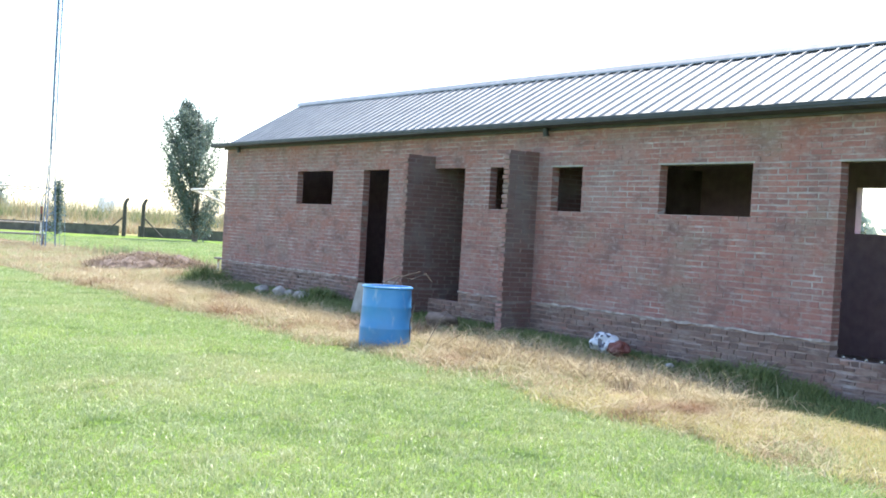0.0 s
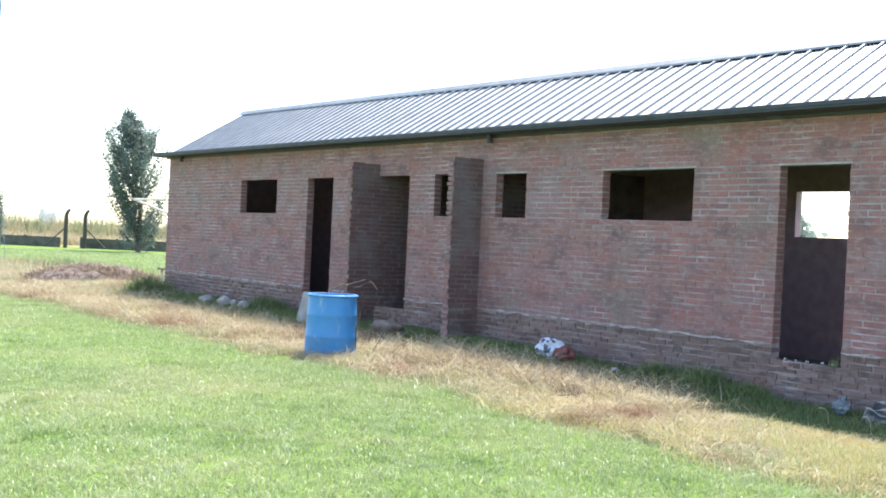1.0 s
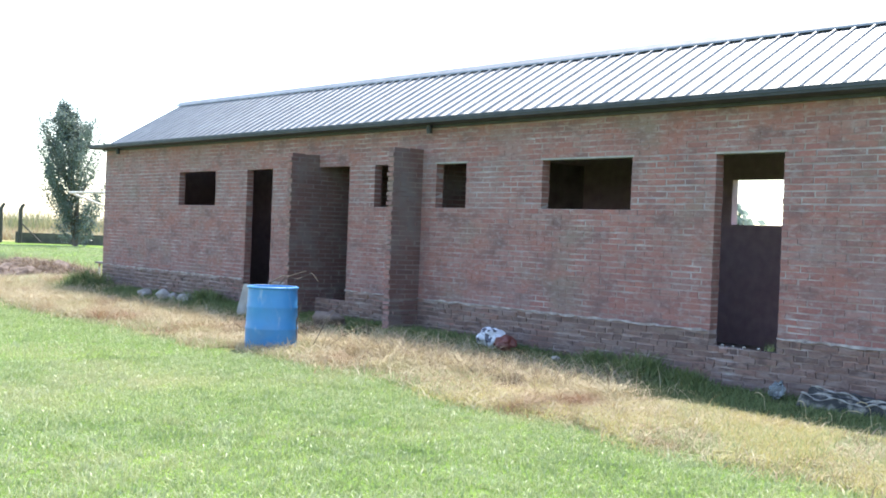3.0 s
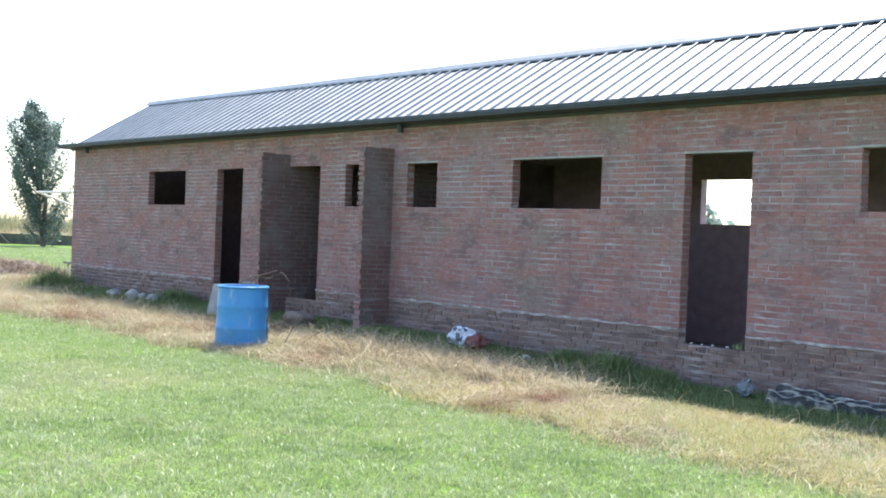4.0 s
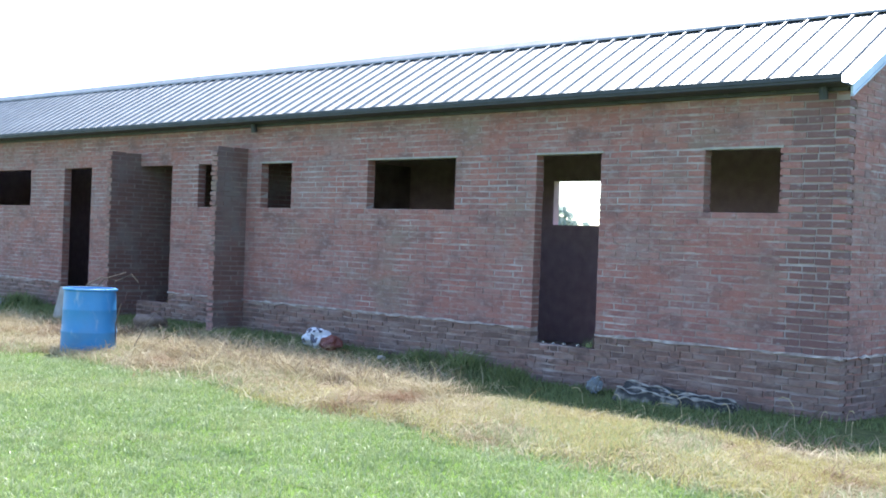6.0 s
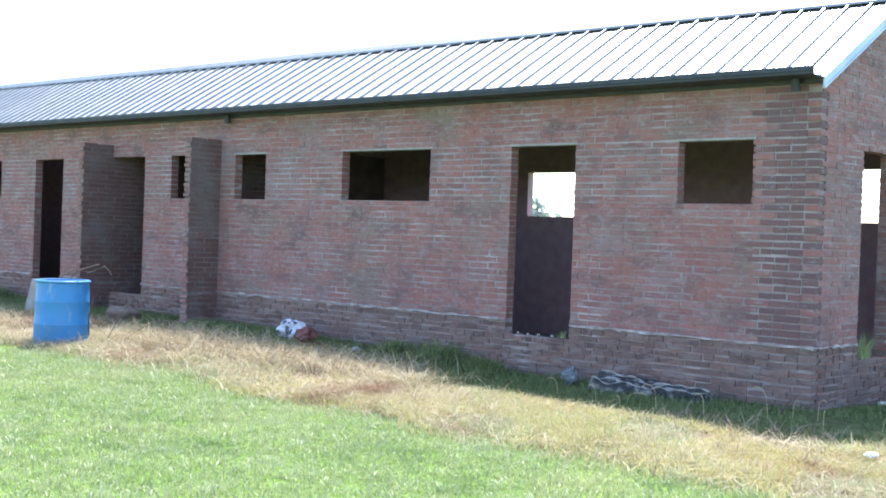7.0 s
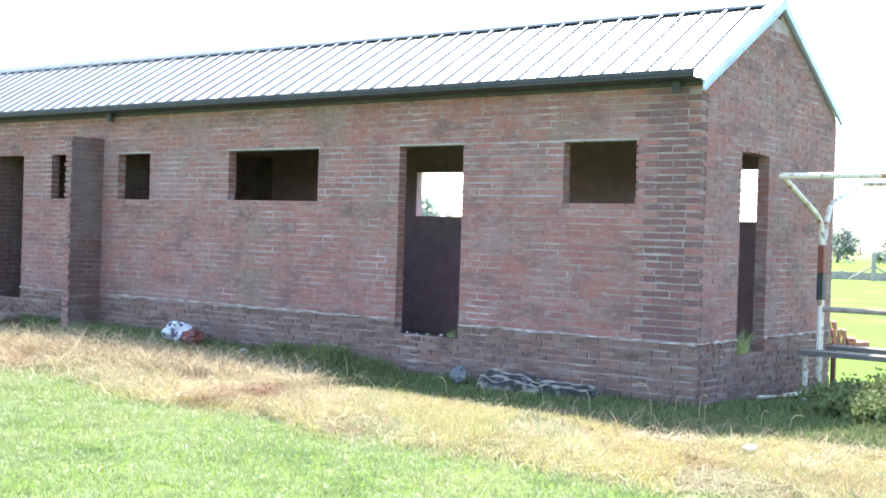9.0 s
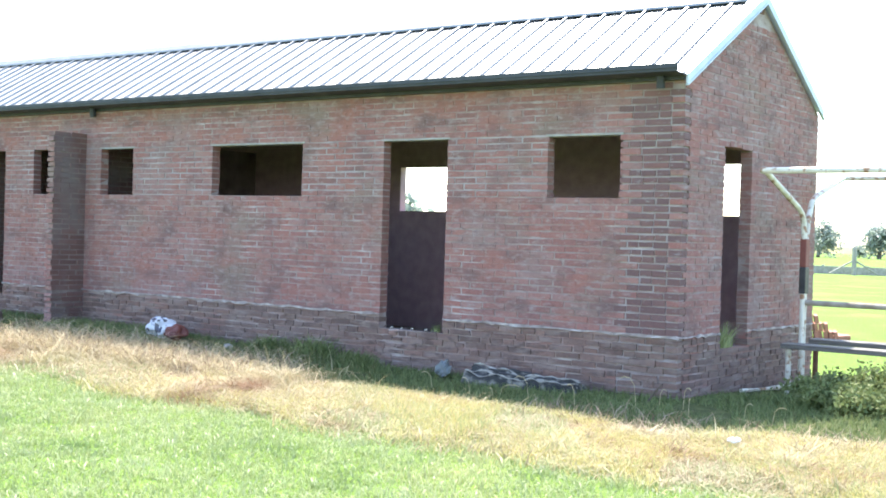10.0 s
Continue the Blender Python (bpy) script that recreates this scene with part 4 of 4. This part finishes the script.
# ---- far things ----
def mast():
    m = empty("lattice_mast", (-41.4, 1.85, 0), label="slender guyed steel lattice mast", category="mast")
    H = 17.0
    def leg(k, z):
        w = 0.10 + 0.20 * max(0, 1 - z / 4.0)
        a = radians(90 + 120 * k)
        return Vector((w * math.cos(a), w * math.sin(a), z))
    for k in range(3):
        part("leg", tube([leg(k, z) for z in (0, 1, 2, 3, 4, 10, H)], 0.026, 6), M_MAST, m)
        bm = bmesh.new()
        z = 0.2
        while z < H - 0.5:
            add_tube(bm, [leg(k, z), leg((k + 1) % 3, z + 0.25)], 0.009, 4)
            add_tube(bm, [leg((k + 1) % 3, z + 0.25), leg(k, z + 0.5)], 0.009, 4)
            z += 0.5
        part("bracing", bm, M_MAST, m)
    for x, y in ((0.3, -0.6), (-0.5, 0.6), (0.6, 0.5)):
        part("guy_wire", tube([(x, y, 0), (x * 0.1, y * 0.1, 12.0)], 0.008, 4), M_MAST, m)


mast()


def leaf_cloud(name, centres, per, spread, size, material, parent, seed):
    rs = np.random.RandomState(seed)
    c = np.repeat(np.array(centres), per, 0)
    n = len(c)
    c = c + rs.normal(0, 1, (n, 3)) * np.array(spread)
    a = rs.normal(0, 1, (n, 3))
    a /= np.linalg.norm(a, axis=1)[:, None]
    b = np.cross(a, rs.normal(0, 1, (n, 3)))
    b /= np.linalg.norm(b, axis=1)[:, None]
    s = (size * rs.uniform(0.6, 1.3, n))[:, None]
    v = np.stack([c - a * s, c + b * s * 0.55, c + a * s, c - b * s * 0.55], 1).reshape(-1, 3)
    f = [(4 * i, 4 * i + 1, 4 * i + 2, 4 * i + 3) for i in range(n)]
    return raw(name, v.tolist(), f, material, parent)


def poplar(x, y, H, width, seed, label, lean=0.0, per=26, leaf=0.13):
    r = random.Random(seed)
    t = empty("poplar_tree", (x, y, -0.05), label=label, category="tree")
    part("trunk", tube([(0, 0, 0), (0.05, 0.03, H * 0.3), (0.38 * lean * 0.65, 0.92 * lean * 0.65, H * 0.65), (0.38 * lean, 0.92 * lean, H * 0.97)], [0.020 * H, 0.015 * H, 0.009 * H, 0.003 * H], 8), M_BARK, t)
    bm = bmesh.new()
    centres = []
    for k in range(90):
        z0 = H * (0.015 + 0.88 * (k / 90) ** 0.9)
        a = r.uniform(0, 2 * math.pi)
        u = z0 / H
        reach = width * (0.15 + 0.95 * math.sin(math.pi * min(1, u * 1.0 + 0.10)) ** 0.9) * r.uniform(0.55, 1.12) * (1.0 if u < 0.40 else max(0.22, 1.62 - 1.55 * u))
        up = r.uniform(0.9, 1.7) * reach
        if z0 + up > H * 1.0:
            up = max(0.2, H - z0) * r.uniform(0.6, 1.0)
        p0 = Vector((0.38 * lean * u, 0.92 * lean * u, z0))
        p1 = p0 + Vector((math.cos(a) * reach * 0.6, math.sin(a) * reach * 0.6, up * 0.45))
        p2 = p0 + Vector((math.cos(a) * reach, math.sin(a) * reach, up))
        add_tube(bm, [p0, p1, p2], [0.006 * H, 0.004 * H, 0.001 * H], 4)
        for q in np.linspace(0.3, 1.05, 6):
            c = p0.lerp(p1, min(1, q * 2)) if q < 0.5 else p1.lerp(p2, (q - 0.5) * 2)
            centres.append(tuple(c))
    tagged(part("branchwork", bm, M_BARK, t), kind="stuff")
    leaf_cloud("crown", centres, per, (0.16, 0.16, 0.24), leaf, M_LEAF, t, seed)


poplar(-62.5, 16.1, 8.9, 2.1, 3, "tall grey-green poplar tree by the far fence", lean=-0.95, per=62, leaf=0.068)
poplar(-65.66, 8.85, 3.5, 0.24, 4, "young slim poplar by the far fence", per=3, leaf=0.075)


def round_tree(x, y, H, seed, label, crown=0.5):
    r = random.Random(seed)
    t = empty("tree", (x, y, -0.1), label=label, category="tree", group="far trees")
    part("trunk", tube([(0, 0, 0), (0.1, 0, H * 0.3), (0.0, 0.1, H * 0.6)], [0.05 * H, 0.035 * H, 0.015 * H], 7), M_BARK, t)
    bm = bmesh.new()
    centres = []
    for k in range(26):
        a, e = r.uniform(0, 2 * math.pi), r.uniform(-0.6, 1.2)
        R = H * crown * r.uniform(0.6, 1.1)
        p = Vector((math.cos(a) * math.cos(e) * R, math.sin(a) * math.cos(e) * R, H * 0.36 + math.sin(e) * R * 1.1))
        add_tube(bm, [(0, 0.05, H * r.uniform(0.25, 0.5)), p * 0.6 + Vector((0, 0, H * 0.18)), p], [0.02 * H, 0.012 * H, 0.003 * H], 4)
        centres += [tuple(p), tuple(p * 0.8 + Vector((0, 0, 0.1 * H)))]
    tagged(part("branchwork", bm, M_BARK, t), kind="stuff")
    leaf_cloud("crown", centres, 40, (0.11 * H, 0.11 * H, 0.09 * H), 0.045 * H, M_LEAFF, t, seed)


round_tree(-46.6, 146.0, 5.2, 11, "far rounded green tree beyond the field", 0.48)
round_tree(-39.0, 147.0, 6.0, 12, "far rounded green tree beyond the field", 0.30)
round_tree(-44.2, 156.0, 2.4, 13, "far small bushy tree beyond the field", 0.35)
round_tree(-143.2, 21.4, 6.2, 14, "far dark green tree over the tall grass", 0.36)
round_tree(-32.0, 36.6, 4.9, 15, "leafy green tree behind the house", 0.3)
round_tree(-33.0, 170.0, 4.0, 16, "far rounded green tree beyond the field")


def fence_wall(x0, y0, x1, y1, h, n, label, material):
    w = empty("low_fence_wall", (x0, y0, 0), math.degrees(math.atan2(y1 - y0, x1 - x0)), label=label, category="fence wall")
    L = math.hypot(x1 - x0, y1 - y0)
    for k in range(n):
        part("panel", box(k * L / n + 0.06, (k + 1) * L / n - 0.06, -0.04, 0.04, -0.1, h, bevel=0.01), material, w)
        part("short_post", box(k * L / n - 0.07, k * L / n + 0.07, -0.07, 0.07, -0.1, h + 0.06, bevel=0.015), material, w)


fence_wall(-76.4, 2.46, -69.9, 14.0, 0.64, 6, "low grey concrete panel fence wall ending at a gap", M_SHADEC)
fence_wall(-69.3, 15.06, -63.9, 24.66, 0.64, 5, "low grey concrete panel fence wall ending at a gap", M_SHADEC)
fence_wall(-36.4, 49.5, 8.5, 60.0, 0.42, 20, "low grey concrete panel fence wall across the field", M_CONC)


def fence_post(x, y, h, rz, label, bent=1, material=None):
    f = empty("fence_post", (x, y, 0), rz, label=label, category="fence post", group="fence posts")
    top = [(0, 0, 0), (0, 0, h * 0.85), (0.10 * bent, 0, h * 0.95), (0.22 * bent, 0, h)]
    part("post", tube(top, [0.13, 0.12, 0.11, 0.09], 6), material or M_POST, f)
    part("brace", tube([(0.05, 0, h * 0.55), (-1.25, 0, 0.05)], 0.05, 5), material or M_POST, f)
    if bent == 0:
        part("brace", tube([(-0.05, 0, h * 0.55), (1.25, 0, 0.05)], 0.05, 5), material or M_POST, f)


fence_post(-68.85, 13.9, 2.4, 70, "dark bent concrete fence post with a brace", 1)
fence_post(-68.4, 14.95, 2.4, 250, "dark bent concrete fence post with a brace", -1)
fence_post(-14.26, 53.33, 1.5, 20, "pale fence corner post with two braces", 0, M_CONC)


def silo():
    s = empty("far_building", (-372.0, 108.5, 0), 0, label="pale far-off building on the horizon", category="building")
    part("wall", box(-3, 3, -1.9, 1.7, 0, 4.3), M_SILO, s)
    part("tower", box(-2, 2, -1.9, -1.1, 4.3, 5.7), M_SILO, s)
    part("tower", box(-2, 2, 0.8, 1.7, 4.3, 5.0), M_SILO, s)


silo()


def mound():
    bm = bmesh.new()
    bmesh.ops.create_grid(bm, x_segments=44, y_segments=30, size=1)
    for v in bm.verts:
        d = max(0, 1 - (v.co.x ** 2 + v.co.y ** 2))
        z = 0.48 * d ** 0.8 + 0.26 * d * noise.noise(Vector((v.co.x * 4, v.co.y * 4, 1))) + 0.06 * noise.noise(Vector((v.co.x * 13, v.co.y * 13, 5)))
        v.co = Vector((v.co.x * 1.3, v.co.y * 2.0, z - 0.06))
    ob = finish("soil_mound", bm, M_SOIL)
    ob.matrix_world = pose(-26.42, 0.6, 0, 0, 0, 10)
    tagged(ob, "low heap of dark turned soil and dead roots", "mound")


mound()


# ---- grasses ----
RS = np.random.RandomState(12)


def scatter(n, x0, x1, y0, y1, keep=None):
    p = np.stack([RS.uniform(x0, x1, n), RS.uniform(y0, y1, n)], 1)
    if keep is not None:
        p = p[keep(p)]
    z = np.array([height(float(a), float(b)) for a, b in p])
    return np.concatenate([p, z[:, None]], 1)


def wave(p, s, k):
    return np.sin(p[:, 0] * s + k) * np.cos(p[:, 1] * s * 1.3 + 2 * k) + 0.5 * np.sin(p[:, 0] * s * 2.3 + p[:, 1] * s * 1.7 + k)


def lawn():
    def keep(p):
        edge = np.interp(p[:, 0], [-3.0, -1.0], [-3.25, -3.5]) + np.interp(p[:, 0], [-3.0, -1.0], [0.32, 0.13]) * wave(p, 1.1, 2.0) + np.interp(p[:, 0], [-3.0, -1.0], [0.25, 0.12]) * RS.normal(0, 1, len(p))
        return p[:, 1] < edge
    def in_view(p):
        """Lawn before the strip within the camera's view, sown thick; the rest is thinner."""
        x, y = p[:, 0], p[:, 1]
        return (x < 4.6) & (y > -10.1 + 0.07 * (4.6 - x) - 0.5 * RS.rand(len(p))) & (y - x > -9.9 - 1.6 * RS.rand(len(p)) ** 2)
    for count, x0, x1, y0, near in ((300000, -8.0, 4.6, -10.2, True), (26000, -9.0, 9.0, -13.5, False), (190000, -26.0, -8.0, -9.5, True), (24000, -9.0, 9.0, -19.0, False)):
        r = scatter(count, x0, x1, y0, -2.3 if y0 > -15 else -13.5, (lambda p: keep(p) & in_view(p)) if near else (lambda p: keep(p) & ~in_view(p)))
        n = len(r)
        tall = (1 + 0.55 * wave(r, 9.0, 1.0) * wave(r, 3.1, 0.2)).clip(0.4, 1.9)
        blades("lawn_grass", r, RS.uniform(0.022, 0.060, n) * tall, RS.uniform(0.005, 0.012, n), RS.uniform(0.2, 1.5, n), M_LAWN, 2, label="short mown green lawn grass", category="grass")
    r = scatter(45000, -18, 4.0, -10, -2.6, lambda p: keep(p) & in_view(p) & (wave(p, 3.1, 2.5) * wave(p, 1.3, 0.7) > 0.1))
    n = len(r)
    blades("lawn_tufts", r, RS.uniform(0.05, 0.10, n), RS.uniform(0.005, 0.011, n), RS.uniform(0.5, 1.6, n), M_LAWN, 3, label="coarser tufts standing up in the lawn", category="grass")


def straw():
    def keep(p):
        edge = np.interp(p[:, 0], [-3.0, -1.0], [-3.15, -3.5]) + np.interp(p[:, 0], [-3.0, -1.0], [0.32, 0.13]) * wave(p, 1.1, 2.0) + 0.22 * RS.normal(0, 1, len(p))
        top = np.interp(p[:, 0], [-9.0, -5.0, -3.0, 0.5, 2.0, 3.0], [-1.3, -1.40, -1.80, -1.88, -1.35, -1.15]) + 0.14 * wave(p, 1.5, 0.3)
        inside = (p[:, 1] > edge) & ((p[:, 1] < top) | (p[:, 0] < -20.5))
        return inside & (np.hypot(p[:, 0] + 8.41, p[:, 1] + 2.69) > 0.34) & (wave(p, 2.3, 5) > np.interp(p[:, 0], [-4.0, -3.0], [-0.95, -1.5]) + 0.4 * RS.rand(len(p)))
    r = np.concatenate([scatter(105000, -22, 3.5, -4.0, -0.4, keep), scatter(60000, -3.5, 3.5, -4.0, -0.9, keep)])
    n = len(r)
    tuft = (0.55 + 0.6 * wave(r, 5.1, 1.0) * wave(r, 3.7, 0.4)).clip(0.1, 1.6)
    h = RS.uniform(0.05, 0.26, n) * (0.5 + 0.8 * tuft) * np.where((r[:, 1] > -2.3) & (r[:, 0] > -8.4) & (r[:, 0] < -3.0), 1.55, np.interp(r[:, 0], [-14.0, -9.0, -3.0, -1.0], [1.4, 1.0, 1.0, 0.8])) * np.interp(r[:, 0], [-4.0, -1.5], [1.0, 0.7])
    blades("dry_grass", r, h, RS.uniform(0.007, 0.019, n), RS.uniform(0.5, 3.2, n), M_STRAW, 3, flow=2.2 * wave(r, 3.3, 2.0) + RS.normal(0, 1.6, n), label="long dry straw-coloured grass left unmown", category="dry grass")
    a = RS.uniform(0, 2 * np.pi, 900)
    d = RS.uniform(0.35, 0.52, 900)
    r = np.stack([-8.41 + d * np.cos(a), -2.69 + d * np.sin(a), np.zeros(900)], 1)
    blades("dry_grass", r, RS.uniform(0.06, 0.17, 900), RS.uniform(0.006, 0.012, 900), RS.uniform(0.2, 1.1, 900), M_STRAW, 3, label="fringe of dry grass round the foot of the drum", category="dry grass")
    r = scatter(14000, -22, 3.5, -3.9, -0.7, lambda p: keep(p) & ((p[:, 0] < -3) | (RS.rand(len(p)) < 0.35)))
    n = len(r)
    blades("lying_straw", r, RS.uniform(0.12, 0.34, n) * np.interp(r[:, 0], [-4.0, -1.0], [1.0, 0.55]), RS.uniform(0.004, 0.008, n), RS.uniform(0.7, 3.0, n), M_STRAWL, 4, label="long bleached straw stems lying over", category="dry grass")
    r = scatter(70000, -22, 3.5, -3.5, -1.6, lambda p: keep(p) & (wave(p, 1.7, 3.0) + 0.5 * (-2.4 - p[:, 1]) + 0.5 * (p[:, 0] > -2.5) > 0.45))
    n = len(r)
    blades("strip_grass", r, RS.uniform(0.05, 0.16, n), RS.uniform(0.005, 0.010, n), RS.uniform(0.2, 1.3, n), M_LAWN, 2, label="green grass mixed into the straw edge", category="grass")
    r = scatter(85000, -4.5, 3.5, -4.0, -1.5, lambda p: keep(p) & (wave(p, 1.9, 1.2) > -0.5))
    n = len(r)
    blades("yellow_grass", r, RS.uniform(0.05, 0.15, n), RS.uniform(0.005, 0.010, n), RS.uniform(0.3, 1.8, n), M_YELLOW, 2, label="yellow-green half-dried grass in the sunny strip", category="dry grass")
    r = scatter(60000, -46, -20, -3.2, 3.0, lambda p: np.hypot((p[:, 0] + 26.42) / 1.3, (p[:, 1] - 0.6) / 2) > 1)
    n = len(r)
    blades("dry_grass", r, RS.uniform(0.06, 0.22, n), RS.uniform(0.008, 0.02, n), RS.uniform(0.2, 1.5, n), M_STRAW, 2, label="dry straw-coloured grass around the soil heap", category="dry grass")
    r = scatter(26000, -40, -20, -3.0, 2.6, lambda p: (np.hypot((p[:, 0] + 26.42) / 1.3, (p[:, 1] - 0.6) / 2) > 0.9) & (wave(p, 1.1, 2.6) > 0.1))
    n = len(r)
    blades("strip_grass", r, RS.uniform(0.08, 0.24, n), RS.uniform(0.008, 0.018, n), RS.uniform(0.2, 1.2, n), M_LAWN, 2, label="pale green grass patches in the dry strip", category="grass")
    r = scatter(9000, -36, -18, -3.0, 2.6, lambda p: wave(p, 1.7, 0.6) > -0.2)
    n = len(r)
    blades("lying_straw", r, RS.uniform(0.12, 0.34, n), RS.uniform(0.008, 0.016, n), RS.uniform(0.7, 2.6, n), M_STRAWL, 3, label="bleached straw stems lying round the soil heap", category="dry grass")
    r = np.concatenate([scatter(330, -11.5, 2.4, -2.8, -0.95, lambda p: (p[:, 0] < -3) | (p[:, 1] < -1.7)), scatter(1100, -8.3, -3.6, -2.2, -1.1)])
    n = len(r)
    blades("grass_stalks", r, RS.uniform(0.20, 0.48, n) * np.interp(r[:, 0], [-4.0, -1.0], [1.0, 0.7]), RS.uniform(0.007, 0.012, n), RS.uniform(0.6, 2.4, n), M_STRAWL, 4, label="tall bent dry seed stalks", category="dry grass")

    r = np.concatenate([scatter(1300, -8.3, -3.6, -2.2, -1.2), scatter(260, -11.0, -8.9, -2.3, -1.2), scatter(420, -0.6, 2.4, -2.2, -1.2)])
    n = len(r)
    blades("dead_stems", r, RS.uniform(0.18, 0.44, n) * np.interp(r[:, 0], [-3.0, -1.0], [1.0, 0.55]), RS.uniform(0.008, 0.016, n), RS.uniform(0.4, 2.2, n), M_ROOT, 4, label="bent brown dead stems tangled over the straw", category="dry grass")


def weeds():
    r = scatter(80000, -21, 4.0, -1.8, 0.9, lambda p: ((p[:, 1] < -0.02) | (p[:, 0] > 0.12)) & (p[:, 1] > np.interp(p[:, 0], [-9.0, -5.0, -3.0, 0.5, 2.0, 3.0], [-1.25, -1.35, -1.7, -1.75, -1.3, -1.2]) + 0.14 * wave(p, 1.5, 0.3)) & (wave(p, 2.0, 4.0) > -0.9))
    n = len(r)
    blades("weeds", r, RS.uniform(0.03, 0.11, n), RS.uniform(0.006, 0.014, n), RS.uniform(0.2, 1.2, n), M_WEED, 2, label="low green weeds in the shade of the wall", category="weeds")
    clumps = ((-4.3, -0.35, 0.45, 0.30), (-5.0, -0.3, 0.35, 0.22), (-3.6, -0.4, 0.35, 0.2), (-19.4, -0.7, 0.7, 0.40), (-14.5, -0.5, 0.5, 0.25), (0.9, 0.5, 0.6, 0.14))
    for x, y, w, h in clumps:
        p = np.stack([RS.normal(x, w * 0.45, 700), RS.normal(y, w * 0.35, 700)], 1)
        p = p[p[:, 1] < -0.03] if y < 0 else p
        z = np.array([height(float(a), float(b)) for a, b in p])
        r = np.concatenate([p, z[:, None]], 1)
        n = len(r)
        d = np.exp(-((p[:, 0] - x) ** 2 + (p[:, 1] - y) ** 2) / (w * w))
        blades("weed_clump", r, h * (0.35 + 0.9 * d) * RS.uniform(0.5, 1.1, n), RS.uniform(0.015, 0.035, n), RS.uniform(0.2, 0.9, n), M_WEED, 3, label="leafy green weed clump", category="weeds")
    p = np.stack([RS.normal(0.0, 0.03, 160), RS.uniform(0.95, 1.25, 160), np.full(160, 0.438)], 1)
    blades("doorway_grass", p, RS.uniform(0.12, 0.34, 160), RS.uniform(0.008, 0.018, 160), RS.uniform(0.2, 0.9, 160), M_LAWN, 3, label="bright green grass tuft growing in the doorway", category="weeds")
    p = np.stack([RS.normal(-2.86, 0.03, 30), RS.uniform(0.03, 0.1, 30), np.full(30, 0.438)], 1)
    blades("doorway_grass", p, RS.uniform(0.05, 0.16, 30), RS.uniform(0.006, 0.01, 30), RS.uniform(0.2, 0.9, 30), M_LAWN, 3, label="small grass tuft growing on the door sill", category="weeds")


def tall_field():
    n = 26000
    u = RS.uniform(0, 1, n)
    depth = RS.uniform(0, 26, n)
    r = np.stack([-94 - depth + 6 * u, 4 + 40 * u + depth * 0.2, np.zeros(n)], 1)
    blades("tall_grass", r, RS.uniform(0.8, 2.6, n) * (0.72 + 0.45 * wave(r, 0.9, 1) + 0.2 * RS.normal(0, 1, n)).clip(0.3, 1.3), RS.uniform(0.06, 0.15, n), RS.uniform(0.1, 0.5, n), M_TALL, 3, label="tall yellow-green reeds beyond the fence", category="tall grass")

    n = 9000
    u = RS.uniform(0, 1, n)
    depth = RS.uniform(0, 11, n)
    r = np.stack([-79 - depth + 6 * u, 4 + 36 * u + depth * 0.2, np.zeros(n)], 1)
    blades("dry_scrub", r, RS.uniform(0.6, 1.3, n) * (0.9 + 0.25 * wave(r, 1.3, 2)).clip(0.5, 1.2), RS.uniform(0.05, 0.12, n), RS.uniform(0.2, 1.2, n), M_STRAW, 3, label="low tan dry scrub beyond the fence", category="dry grass")


def rough_lawn():
    """Taller uneven grass beyond the strip and round the soil heap."""
    r = scatter(60000, -62, -21, 2.4, 16, lambda p: (p[:, 1] < 3 + (-p[:, 0] - 18) * 0.35) & (wave(p, 1.1, 1.5) > -0.6))
    n = len(r)
    blades("rough_grass", r, RS.uniform(0.04, 0.13, n), RS.uniform(0.015, 0.035, n), RS.uniform(0.2, 1.0, n), M_LAWN, 2, label="rough green grass beyond the dry strip", category="grass")
    r = scatter(900, -38, -28, 1.6, 4.0)
    n = len(r)
    blades("weed_clump", r, RS.uniform(0.2, 0.55, n), RS.uniform(0.02, 0.05, n), RS.uniform(0.1, 0.6, n), M_TALL, 3, label="tall seeding weeds by the mast", category="weeds")
    r = scatter(9500, -28.0, -24.8, -1.5, 2.6, lambda p: np.hypot((p[:, 0] + 26.42) / 1.3, (p[:, 1] - 0.6) / 2) < 0.95)
    r[:, 2] += 0.42 * (1 - np.hypot((r[:, 0] + 26.42) / 1.3, (r[:, 1] - 0.6) / 2) ** 2) ** 0.8 - 0.05
    n = len(r)
    blades("dead_roots", r, RS.uniform(0.08, 0.3, n), RS.uniform(0.012, 0.03, n), RS.uniform(0.5, 2.0, n), M_ROOT, 3, label="dead roots and stems on the soil heap", category="dry grass")


def bush(x, y, r0, h):
    b = empty("bush", (x, y, height(x, y)), label="leafy green weed bush growing beside the bench", category="bush")
    r = random.Random(int(100 * x))
    bm = bmesh.new()
    centres = []
    for k in range(60):
        a, q = r.uniform(0, 6.283), r.random() ** 0.5
        tip = Vector((math.cos(a) * r0 * q, math.sin(a) * r0 * q, h * (1.05 - 0.5 * q * q) * r.uniform(0.55, 1.0)))
        add_tube(bm, [(tip.x * 0.2, tip.y * 0.2, 0), (tip.x * 0.6, tip.y * 0.6, tip.z * 0.6), tip], [0.006, 0.004, 0.002], 4)
        centres += [tuple(tip), tuple(tip * 0.8), tuple(tip * 0.6)]
    tagged(part("stem_cluster", bm, M_BARK, b), kind="stuff")
    leaf_cloud("foliage", centres, 26, (0.05, 0.05, 0.05), 0.026, M_WEED, b, int(abs(x) * 50))


bush(1.75, 1.35, 0.55, 0.48)
bush(2.35, 1.05, 0.65, 0.55)
bush(1.12, 1.2, 0.5, 0.24)
bush(1.45, 0.55, 0.5, 0.22)
rough_lawn()
lawn()
straw()
weeds()
tall_field()

# ---- the single bricks, last ----
brick_front()
brick_gable()
